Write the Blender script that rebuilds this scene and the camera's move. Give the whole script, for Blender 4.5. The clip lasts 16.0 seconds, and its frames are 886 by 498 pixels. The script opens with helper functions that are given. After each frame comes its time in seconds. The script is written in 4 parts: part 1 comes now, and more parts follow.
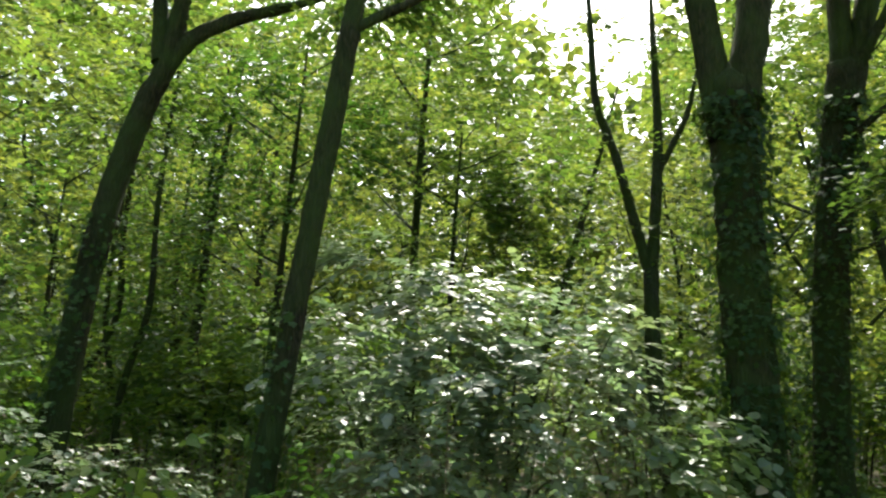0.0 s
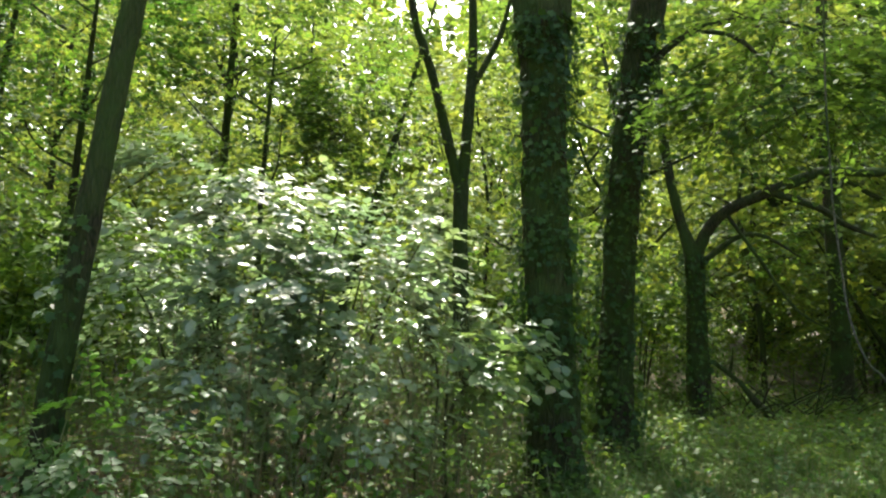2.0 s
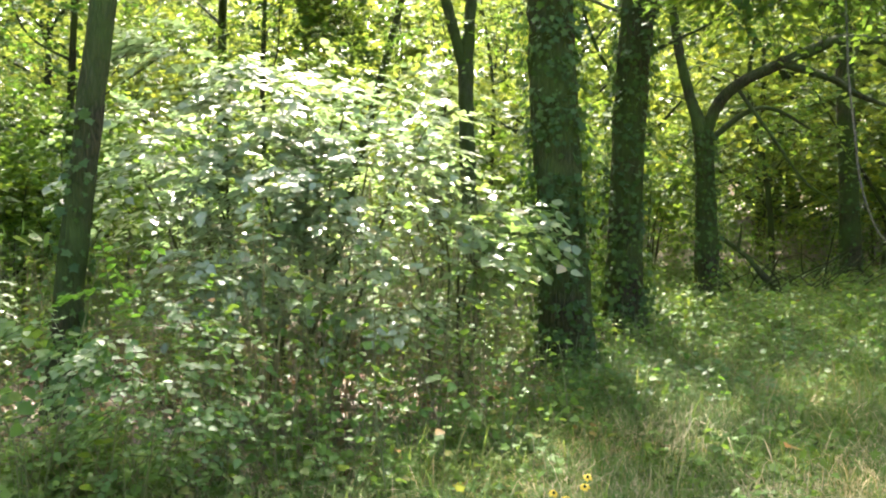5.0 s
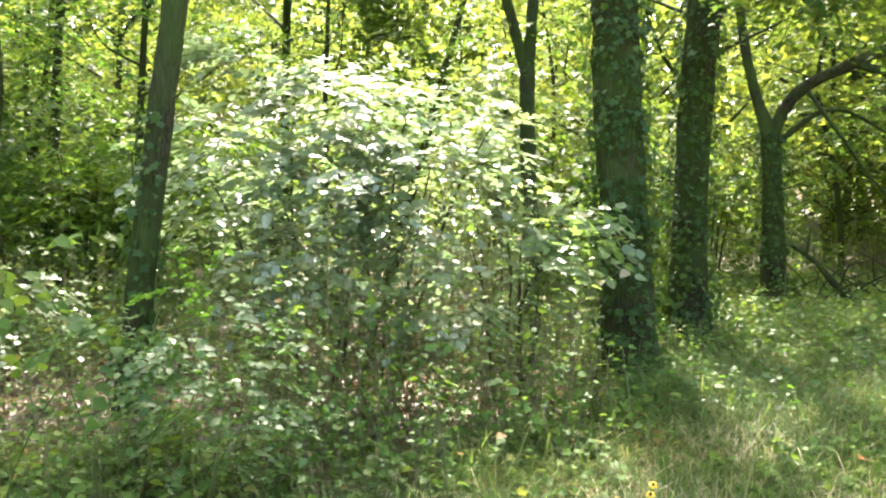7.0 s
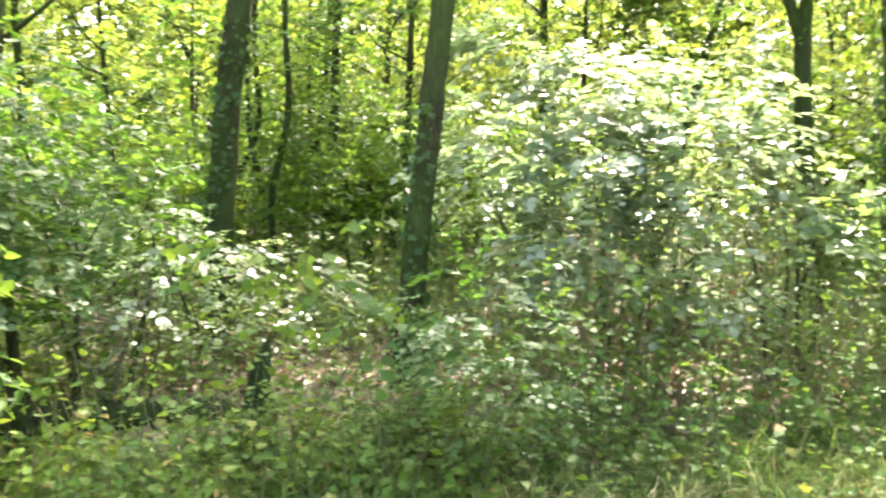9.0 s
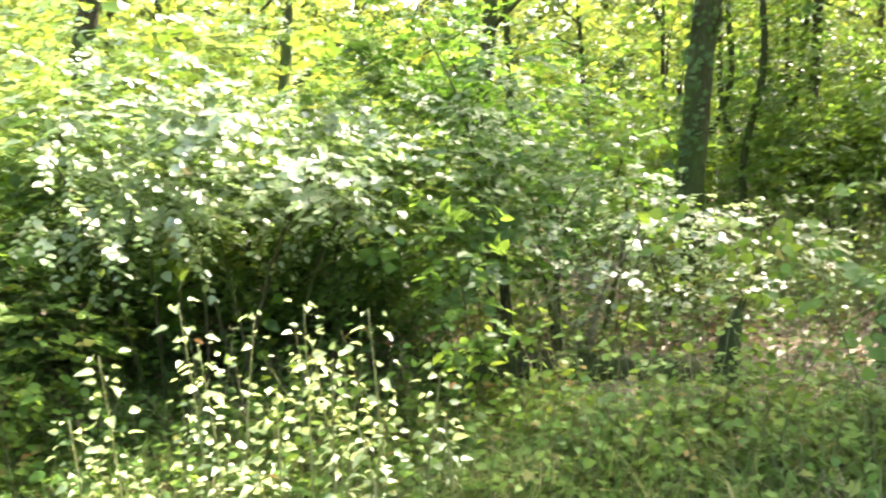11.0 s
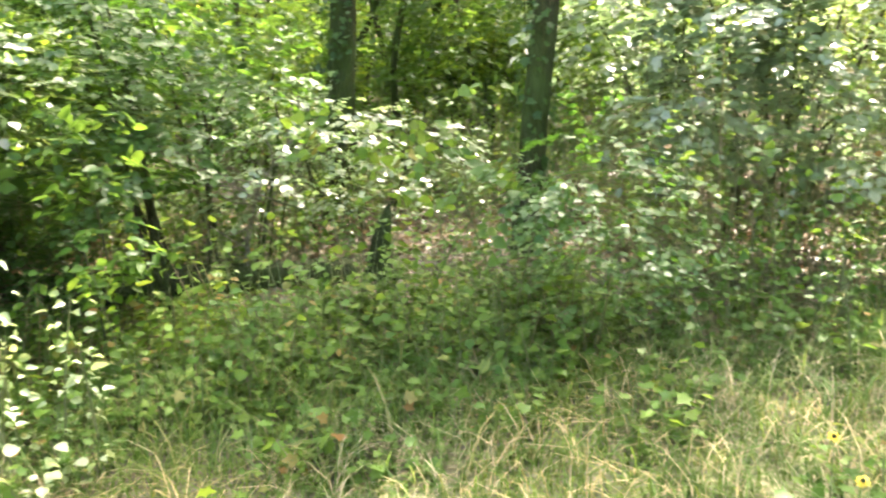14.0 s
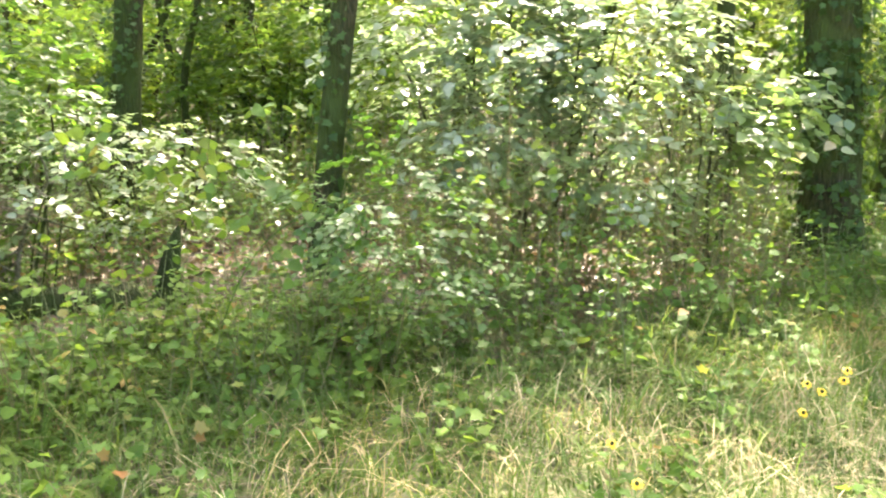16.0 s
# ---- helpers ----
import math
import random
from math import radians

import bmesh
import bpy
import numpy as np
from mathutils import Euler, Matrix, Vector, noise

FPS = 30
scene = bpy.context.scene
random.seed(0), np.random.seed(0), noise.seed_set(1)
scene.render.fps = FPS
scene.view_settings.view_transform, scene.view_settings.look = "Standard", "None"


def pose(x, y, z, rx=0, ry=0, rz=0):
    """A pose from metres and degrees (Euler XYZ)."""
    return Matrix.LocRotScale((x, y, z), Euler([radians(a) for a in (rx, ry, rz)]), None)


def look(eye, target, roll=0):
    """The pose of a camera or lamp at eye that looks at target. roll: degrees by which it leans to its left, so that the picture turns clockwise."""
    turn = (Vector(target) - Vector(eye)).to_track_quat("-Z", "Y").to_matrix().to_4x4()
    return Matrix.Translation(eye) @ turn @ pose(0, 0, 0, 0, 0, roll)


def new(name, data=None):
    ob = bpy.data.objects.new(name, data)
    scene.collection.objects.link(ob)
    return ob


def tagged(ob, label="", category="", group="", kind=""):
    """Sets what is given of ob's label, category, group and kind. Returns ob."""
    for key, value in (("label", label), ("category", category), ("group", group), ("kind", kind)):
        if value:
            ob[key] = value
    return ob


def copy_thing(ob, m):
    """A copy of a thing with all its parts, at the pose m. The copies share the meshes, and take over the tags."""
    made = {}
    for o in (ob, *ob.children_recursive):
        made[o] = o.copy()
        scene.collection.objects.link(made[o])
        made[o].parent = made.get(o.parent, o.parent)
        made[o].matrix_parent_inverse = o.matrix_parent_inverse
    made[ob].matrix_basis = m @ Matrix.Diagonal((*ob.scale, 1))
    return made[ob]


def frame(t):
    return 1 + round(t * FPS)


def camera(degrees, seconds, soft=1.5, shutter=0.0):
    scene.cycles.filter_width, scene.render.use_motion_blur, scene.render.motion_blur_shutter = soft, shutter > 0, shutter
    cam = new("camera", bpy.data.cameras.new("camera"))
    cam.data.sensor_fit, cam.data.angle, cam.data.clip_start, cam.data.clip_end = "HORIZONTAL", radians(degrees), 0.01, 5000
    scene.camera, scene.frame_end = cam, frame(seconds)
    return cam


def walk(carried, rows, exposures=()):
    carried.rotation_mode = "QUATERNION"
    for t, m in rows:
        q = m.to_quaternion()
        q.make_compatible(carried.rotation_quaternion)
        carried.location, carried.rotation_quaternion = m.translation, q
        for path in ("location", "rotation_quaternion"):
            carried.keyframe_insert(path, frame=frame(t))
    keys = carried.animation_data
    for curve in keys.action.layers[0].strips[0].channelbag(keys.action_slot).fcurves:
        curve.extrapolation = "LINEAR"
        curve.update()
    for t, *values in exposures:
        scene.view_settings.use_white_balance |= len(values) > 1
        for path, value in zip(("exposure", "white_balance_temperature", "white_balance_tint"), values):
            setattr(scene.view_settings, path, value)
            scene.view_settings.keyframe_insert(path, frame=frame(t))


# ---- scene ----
# ---------------------------------------------------------------- camera
cam = camera(54.8, 16.0, soft=2.1, shutter=0.3)
# seconds, place, turn to the left, tilt up, lean
PATH = [
    (0.0, (0.017, -0.030, 1.658), 15.81, 9.23, 2.23),
    (0.5, (0.029, -0.021, 1.654), 10.60, 8.81, 1.98),
    (1.0, (0.044, -0.031, 1.640), 5.41, 6.58, 3.25),
    (1.5, (0.044, -0.032, 1.629), 5.01, 5.10, 3.12),
    (2.0, (0.052, -0.023, 1.619), 3.17, 3.99, 2.29),
    (2.5, (0.052, -0.004, 1.608), 4.06, 1.03, 0.99),
    (3.0, (0.048, 0.012, 1.609), 2.14, 0.01, 1.33),
    (3.5, (0.043, -0.001, 1.605), 1.98, -0.90, 0.91),
    (4.0, (0.042, 0.001, 1.604), 2.22, -2.42, 0.94),
    (4.2, (0.041, 0.001, 1.604), 2.45, -2.99, 0.75),
    (4.8, (0.034, 0.001, 1.602), 3.12, -3.63, 0.55),
    (5.4, (0.022, 0.001, 1.599), 4.12, -3.68, 0.56),
    (6.0, (0.011, 0.001, 1.597), 5.15, -3.51, 0.65),
    (6.5, (0.006, 0.001, 1.597), 5.86, -3.43, 0.70),
    (7.0, (-0.000, 0.001, 1.600), 7.28, -3.51, 0.72),
    (7.5, (-0.006, -0.009, 1.596), 6.79, -3.48, 1.69),
    (8.0, (-0.010, -0.046, 1.596), 7.21, -3.96, 1.40),
    (8.5, (-0.034, -0.046, 1.596), 15.58, -4.70, -0.44),
    (9.0, (-0.055, -0.055, 1.599), 24.24, -4.59, -0.77),
    (9.5, (-0.059, -0.077, 1.605), 32.26, -4.52, -1.66),
    (10.0, (-0.062, -0.101, 1.609), 40.25, -4.97, -1.99),
    (10.2, (-0.059, -0.110, 1.610), 43.12, -5.03, -1.99),
    (10.6, (-0.053, -0.121, 1.612), 49.11, -5.38, -2.23),
    (11.0, (-0.046, -0.123, 1.612), 54.90, -6.13, -2.75),
    (11.5, (-0.036, -0.114, 1.610), 60.20, -7.50, -3.27),
    (12.0, (-0.029, -0.098, 1.606), 61.43, -9.23, -3.05),
    (12.3, (-0.028, -0.087, 1.603), 59.33, -10.38, -2.30),
    (12.5, (-0.028, -0.079, 1.601), 57.09, -11.17, -1.60),
    (13.0, (-0.037, -0.039, 1.598), 51.99, -12.66, -2.17),
    (13.5, (-0.024, 0.009, 1.594), 42.07, -12.08, -1.90),
    (14.0, (-0.014, 0.023, 1.594), 33.20, -13.35, -2.59),
    (14.5, (-0.007, 0.045, 1.594), 27.58, -13.38, -2.06),
    (15.0, (-0.001, 0.049, 1.598), 24.36, -12.61, -1.58),
    (15.5, (0.000, 0.042, 1.601), 22.37, -12.22, -1.03),
    (16.0, (-0.008, 0.037, 1.594), 19.39, -12.22, 0.06),
]

walk(cam, [(t, pose(*eye, 90 + tilt, 0, turn) @ pose(0, 0, 0, 0, 0, lean)) for t, eye, turn, tilt, lean in PATH],
     exposures=[(0.0, 1.49, 6080, 3), (1.5, 1.93, 6220, 0), (2.0, 2.06, 6250, 1), (2.5, 2.25, 6280, 3), (3.5, 2.77, 6490, 5), (4.2, 3.02, 6440, 8), (7.0, 3.37, 6440, 11), (8.5, 3.62, 6540, 11), (9.5, 3.65, 6640, 12), (10.2, 3.73, 6640, 15), (12.5, 3.64, 6740, 15), (13.1, 3.65, 6740, 13), (13.5, 3.69, 6740, 12), (14.2, 3.67, 6760, 11), (15.0, 3.77, 6860, 13), (16.0, 3.81, 6860, 14)])

# ---------------------------------------------------------------- sky and sun
SUN_AZ, SUN_EL = radians(-8), radians(52)      # clockwise from +y; the sun stands ahead, over the wood
world = bpy.data.worlds.new("sky")
scene.world = world
world.use_nodes = True
wn, wl = world.node_tree.nodes, world.node_tree.links
sky = wn.new("ShaderNodeTexSky")
sky.sky_type, sky.sun_disc = "NISHITA", False
sky.sun_elevation, sky.sun_rotation = SUN_EL, SUN_AZ
sky.air_density, sky.dust_density, sky.ozone_density = 1.0, 6.0, 0.4
wl.new(sky.outputs[0], wn["Background"].inputs[0])
wn["Background"].inputs[1].default_value = 0.15
sun = new("sun", bpy.data.lights.new("sun", "SUN"))
sun.data.energy, sun.data.angle, sun.data.color = 3.2, radians(0.53), (1.0, 0.93, 0.80)
sun_from = Vector((math.sin(SUN_AZ) * math.cos(SUN_EL), math.cos(SUN_AZ) * math.cos(SUN_EL), math.sin(SUN_EL)))
sun.matrix_world = look(sun_from * 60, (0, 0, 0))

rng = np.random.default_rng(11)


# ---------------------------------------------------------------- materials
def material(name):
    m = bpy.data.materials.new(name)
    m.use_nodes = True
    return m, m.node_tree.nodes, m.node_tree.links, m.node_tree.nodes["Principled BSDF"]


def ramp(nodes, stops):
    r = nodes.new("ShaderNodeValToRGB")
    while len(r.color_ramp.elements) < len(stops):
        r.color_ramp.elements.new(0.5)
    for e, (p, c) in zip(r.color_ramp.elements, stops):
        e.position, e.color = p, (*c, 1)
    return r


def leaf_material(name, stops, through_colour, share=0.45, rough=0.42, gloss=0.5, vary=0.0, clumps=0.6):
    """A leaf: each one a little different, shining on its face and letting light through; vary tells plants apart."""
    m, n, l, b = material(name)
    geo = n.new("ShaderNodeNewGeometry")
    r = ramp(n, stops)
    l.new(geo.outputs["Random Per Island"], r.inputs[0])
    hue = r
    if vary:
        info = n.new("ShaderNodeObjectInfo")
        kin = ramp(n, [(0, (1 - vary, 1 - 0.85 * vary, 1 - 0.8 * vary)), (0.55, (1, 1, 1)), (1, (1 + 0.5 * vary, 1 + 0.35 * vary, 1))])
        l.new(info.outputs["Random"], kin.inputs[0])
        hue = n.new("ShaderNodeMix")
        hue.data_type, hue.blend_type = "RGBA", "MULTIPLY"
        hue.inputs[0].default_value = 1.0
        l.new(r.outputs[0], hue.inputs[6])
        l.new(kin.outputs[0], hue.inputs[7])
    leaf_colour = hue.outputs[2] if vary else r.outputs[0]
    co = n.new("ShaderNodeTexCoord")
    clump = n.new("ShaderNodeTexNoise")            # some boughs are yellower and paler, others deep green
    clump.inputs["Scale"].default_value, clump.inputs["Detail"].default_value = 1.1, 2
    l.new(geo.outputs["Position"], clump.inputs["Vector"])
    kind_of_bough = ramp(n, [(0.36, (0.62, 0.72, 0.75)), (0.5, (0.95, 1.0, 0.95)), (0.64, (1.3, 1.18, 0.9))])
    l.new(clump.outputs[0], kind_of_bough.inputs[0])
    bough = n.new("ShaderNodeMix")
    bough.data_type, bough.blend_type = "RGBA", "MULTIPLY"
    bough.inputs[0].default_value = clumps
    l.new(leaf_colour, bough.inputs[6])
    l.new(kind_of_bough.outputs[0], bough.inputs[7])
    leaf_colour = bough.outputs[2]
    mottle = n.new("ShaderNodeTexNoise")
    mottle.inputs["Scale"].default_value, mottle.inputs["Detail"].default_value = 60, 3
    l.new(co.outputs["Object"], mottle.inputs["Vector"])
    shade = n.new("ShaderNodeMix")
    shade.data_type, shade.blend_type = "RGBA", "MULTIPLY"
    shade.inputs[0].default_value = 0.45
    l.new(leaf_colour, shade.inputs[6])
    l.new(mottle.outputs[0], shade.inputs[7])
    l.new(shade.outputs[2], b.inputs["Base Color"])
    b.inputs["Roughness"].default_value = rough
    b.inputs["Specular IOR Level"].default_value = gloss
    bump = n.new("ShaderNodeBump")
    bump.inputs["Strength"].default_value, bump.inputs["Distance"].default_value = 0.35, 0.01
    l.new(mottle.outputs[0], bump.inputs["Height"])
    l.new(bump.outputs[0], b.inputs["Normal"])
    t = n.new("ShaderNodeBsdfTranslucent")
    tint = n.new("ShaderNodeMix")
    tint.data_type, tint.blend_type = "RGBA", "MIX"
    tint.inputs[0].default_value = 0.65
    l.new(leaf_colour, tint.inputs[6])
    tint.inputs[7].default_value = (*through_colour, 1)
    lit = n.new("ShaderNodeMix")
    lit.data_type, lit.blend_type = "RGBA", "MULTIPLY"
    lit.inputs[0].default_value = clumps
    l.new(tint.outputs[2], lit.inputs[6])
    l.new(kind_of_bough.outputs[0], lit.inputs[7])
    l.new(lit.outputs[2], t.inputs["Color"])
    mix = n.new("ShaderNodeMixShader")
    mix.inputs[0].default_value = share
    l.new(b.outputs[0], mix.inputs[1])
    l.new(t.outputs[0], mix.inputs[2])
    l.new(mix.outputs[0], n["Material Output"].inputs[0])
    return m


CANOPY = leaf_material("canopy_leaf", [(0, (0.028, 0.085, 0.008)), (0.5, (0.05, 0.12, 0.010)), (0.9, (0.085, 0.16, 0.014)), (1, (0.15, 0.17, 0.02))],
                       (0.26, 0.385, 0.05), 0.48, 0.5, 0.22, vary=0.5, clumps=1.0)
# brighter, yellower than the near leaf: sunlight of the far wood put into colour
FAR_LEAF = leaf_material("far_leaf", [(0, (0.04, 0.10, 0.018)), (0.5, (0.07, 0.14, 0.025)), (1, (0.12, 0.19, 0.03))],
                         (0.35, 0.40, 0.065), 0.5, 0.55, 0.15, vary=0.65, clumps=1.0)
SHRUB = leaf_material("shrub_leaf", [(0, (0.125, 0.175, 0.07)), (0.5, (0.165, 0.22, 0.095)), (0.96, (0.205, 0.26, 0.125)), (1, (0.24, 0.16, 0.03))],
                      (0.33, 0.47, 0.19), 0.42, 0.31, 1.0)
BUSH = leaf_material("bush_leaf", [(0, (0.07, 0.125, 0.034)), (0.5, (0.105, 0.17, 0.052)), (0.97, (0.15, 0.215, 0.075)), (1, (0.2, 0.15, 0.03))],
                     (0.32, 0.45, 0.10), 0.44, 0.38, 1.0)
WEED = leaf_material("weed_leaf", [(0, (0.045, 0.105, 0.016)), (0.5, (0.08, 0.155, 0.022)), (0.9, (0.13, 0.20, 0.03)), (0.97, (0.20, 0.17, 0.05)), (1, (0.22, 0.09, 0.03))],
                     (0.25, 0.36, 0.045), 0.36, 0.5, 0.16)
# weed leaf lightened so that its colour carries the strong sunlight
SUNLIT_WEED = leaf_material("sunlit_weed_leaf", [(0, (0.17, 0.24, 0.08)), (0.6, (0.25, 0.32, 0.13)), (0.97, (0.34, 0.40, 0.18)), (1, (0.30, 0.14, 0.04))],
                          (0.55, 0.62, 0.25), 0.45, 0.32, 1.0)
# darker leaf; in the hollow and the shaded grass its colour stands for shade
DARK_LEAF = leaf_material("dark_leaf", [(0, (0.03, 0.075, 0.014)), (0.6, (0.05, 0.11, 0.02)), (1, (0.085, 0.145, 0.028))], (0.18, 0.36, 0.03), 0.4, 0.5, 0.3)
CREEPER = leaf_material("trunk_creeper_leaf", [(0, (0.024, 0.055, 0.012)), (0.6, (0.042, 0.085, 0.018)), (1, (0.07, 0.115, 0.026))], (0.15, 0.26, 0.03), 0.28, 0.55, 0.2)
BLADE = leaf_material("grass_blade", [(0, (0.04, 0.09, 0.015)), (0.55, (0.072, 0.128, 0.022)), (0.84, (0.13, 0.16, 0.04)), (0.95, (0.27, 0.22, 0.095)), (1, (0.38, 0.30, 0.15))],
                      (0.20, 0.28, 0.05), 0.36, 0.6, 0.12)
STRAW = leaf_material("dry_grass", [(0, (0.28, 0.21, 0.10)), (0.5, (0.40, 0.32, 0.17)), (1, (0.54, 0.45, 0.26))], (0.42, 0.36, 0.18), 0.3, 0.6, 0.3)
LITTER = leaf_material("fallen_leaf", [(0, (0.10, 0.06, 0.035)), (0.4, (0.20, 0.125, 0.07)), (0.8, (0.32, 0.22, 0.13)), (1, (0.42, 0.33, 0.23))],
                       (0.30, 0.18, 0.08), 0.15, 0.5, 0.4)
PETAL = leaf_material("petal", [(0, (0.78, 0.50, 0.015)), (1, (0.85, 0.62, 0.03))], (0.85, 0.55, 0.02), 0.3, 0.5)


def bark_material(name, dark, light, scale=1.0):
    m, n, l, b = material(name)
    co = n.new("ShaderNodeTexCoord")
    mp = n.new("ShaderNodeMapping")
    mp.inputs["Scale"].default_value = (9 * scale, 9 * scale, 1.6 * scale)
    l.new(co.outputs["Object"], mp.inputs["Vector"])
    ridge = n.new("ShaderNodeTexVoronoi")
    ridge.feature = "DISTANCE_TO_EDGE"
    ridge.inputs["Scale"].default_value = 4
    fine = n.new("ShaderNodeTexNoise")
    fine.inputs["Scale"].default_value, fine.inputs["Detail"].default_value = 5, 8
    stain = n.new("ShaderNodeTexNoise")
    stain.inputs["Scale"].default_value, stain.inputs["Detail"].default_value = 2.2, 4
    l.new(mp.outputs[0], ridge.inputs["Vector"])
    l.new(mp.outputs[0], fine.inputs["Vector"])
    l.new(co.outputs["Object"], stain.inputs["Vector"])
    r = ramp(n, [(0.3, dark), (0.7, light)])
    l.new(fine.outputs[0], r.inputs[0])
    furrow = n.new("ShaderNodeMix")                # dark cracks between the ridges
    furrow.data_type, furrow.blend_type = "RGBA", "MULTIPLY"
    furrow.inputs[0].default_value = 0.8
    crack = ramp(n, [(0.0, (0.2, 0.2, 0.2)), (0.16, (1, 1, 1))])
    l.new(ridge.outputs["Distance"], crack.inputs[0])
    l.new(r.outputs[0], furrow.inputs[6])
    l.new(crack.outputs[0], furrow.inputs[7])
    # green moss, spread wide so its colour also carries the greenish haze
    moss_haze = n.new("ShaderNodeMix")
    moss_haze.data_type = "RGBA"
    mr = ramp(n, [(0.32, (0.1, 0.1, 0.1)), (0.58, (0.85, 0.85, 0.85))])
    l.new(stain.outputs[0], mr.inputs[0])
    l.new(mr.outputs[0], moss_haze.inputs[0])
    l.new(furrow.outputs[2], moss_haze.inputs[6])
    moss_haze.inputs[7].default_value = (0.042, 0.066, 0.013, 1)
    l.new(moss_haze.outputs[2], b.inputs["Base Color"])
    b.inputs["Roughness"].default_value = 0.9
    b.inputs["Specular IOR Level"].default_value = 0.15
    add = n.new("ShaderNodeMath")
    add.operation = "ADD"
    l.new(ridge.outputs["Distance"], add.inputs[0])
    l.new(fine.outputs[0], add.inputs[1])
    bump = n.new("ShaderNodeBump")
    bump.inputs["Strength"].default_value, bump.inputs["Distance"].default_value = 0.9, 0.03
    l.new(add.outputs[0], bump.inputs["Height"])
    l.new(bump.outputs[0], b.inputs["Normal"])
    return m


BARK = bark_material("bark", (0.019, 0.014, 0.008), (0.064, 0.049, 0.029))
BARK_GREY = bark_material("grey_bark", (0.03, 0.028, 0.021), (0.095, 0.085, 0.064), 1.3)
TWIG = bark_material("twig_bark", (0.035, 0.027, 0.017), (0.10, 0.08, 0.05), 3)
BARK_PALE = bark_material("vine_bark", (0.10, 0.085, 0.065), (0.24, 0.21, 0.17), 3)
DEADWOOD = bark_material("dead_wood", (0.20, 0.17, 0.13), (0.42, 0.37, 0.30), 3)
CHARRED = bark_material("weathered_stump", (0.010, 0.009, 0.005), (0.03, 0.026, 0.016), 2)
STEM = leaf_material("green_stem", [(0, (0.10, 0.14, 0.04)), (0.6, (0.16, 0.17, 0.06)), (1, (0.22, 0.16, 0.08))], (0.2, 0.25, 0.06), 0.1, 0.6)


def soil_material():
    m, n, l, b = material("forest_soil")
    co = n.new("ShaderNodeTexCoord")
    big, fine, cell = n.new("ShaderNodeTexNoise"), n.new("ShaderNodeTexNoise"), n.new("ShaderNodeTexVoronoi")
    big.inputs["Scale"].default_value, big.inputs["Detail"].default_value = 0.7, 5
    fine.inputs["Scale"].default_value, fine.inputs["Detail"].default_value = 14, 8
    cell.inputs["Scale"].default_value = 22
    for t in (big, fine, cell):
        l.new(co.outputs["Object"], t.inputs["Vector"])
    r = ramp(n, [(0.3, (0.035, 0.026, 0.017)), (0.55, (0.11, 0.078, 0.045)), (0.75, (0.20, 0.15, 0.09))])
    l.new(fine.outputs[0], r.inputs[0])
    g = ramp(n, [(0.42, (0, 0, 0)), (0.62, (0.55, 0.55, 0.55))])
    l.new(big.outputs[0], g.inputs[0])
    mix = n.new("ShaderNodeMix")
    mix.data_type = "RGBA"
    l.new(g.outputs[0], mix.inputs[0])
    l.new(r.outputs[0], mix.inputs[6])
    mix.inputs[7].default_value = (0.06, 0.085, 0.025, 1)
    split = n.new("ShaderNodeSeparateXYZ")         # the open verge is dry mown grass, added to bounce light; wood floor brown soil
    l.new(co.outputs["Object"], split.inputs[0])
    slope = n.new("ShaderNodeMath")
    slope.operation, slope.inputs[1].default_value = "MULTIPLY_ADD", -1.1
    l.new(split.outputs[0], slope.inputs[0])
    l.new(split.outputs[1], slope.inputs[2])
    rag = n.new("ShaderNodeMath")
    rag.operation, rag.inputs[1].default_value = "MULTIPLY_ADD", 2.0
    l.new(big.outputs[0], rag.inputs[0])
    l.new(slope.outputs[0], rag.inputs[2])
    where = n.new("ShaderNodeMapRange")
    where.inputs[1].default_value, where.inputs[2].default_value = 4.4, 6.0
    where.inputs[3].default_value, where.inputs[4].default_value = 0.9, 0.0
    l.new(rag.outputs[0], where.inputs[0])
    thatch = ramp(n, [(0.3, (0.06, 0.075, 0.025)), (0.5, (0.15, 0.155, 0.06)), (0.7, (0.27, 0.245, 0.12))])
    l.new(fine.outputs[0], thatch.inputs[0])
    verge = n.new("ShaderNodeMix")
    verge.data_type = "RGBA"
    l.new(where.outputs[0], verge.inputs[0])
    l.new(mix.outputs[2], verge.inputs[6])
    l.new(thatch.outputs[0], verge.inputs[7])
    l.new(verge.outputs[2], b.inputs["Base Color"])
    b.inputs["Roughness"].default_value = 0.95
    bump = n.new("ShaderNodeBump")
    bump.inputs["Strength"].default_value, bump.inputs["Distance"].default_value = 0.8, 0.03
    l.new(cell.outputs["Distance"], bump.inputs["Height"])
    l.new(bump.outputs[0], b.inputs["Normal"])
    return m


SOIL = soil_material()


# ---------------------------------------------------------------- mesh helpers
def unit(v):
    return v / np.maximum(np.linalg.norm(v, axis=-1, keepdims=True), 1e-9)


def ground_z(x, y):
    """Height of the ground: almost level, with soft hummocks, rising a little far into the wood."""
    x, y = np.asarray(x, float), np.asarray(y, float)
    r = np.hypot(x, y)
    return (0.035 * np.sin(1.3 * x + 0.4) * np.sin(1.1 * y + 1.0) + 0.02 * np.sin(3.1 * x + 1.7 * y)
            + 0.012 * np.clip(r - 14, 0, 60))


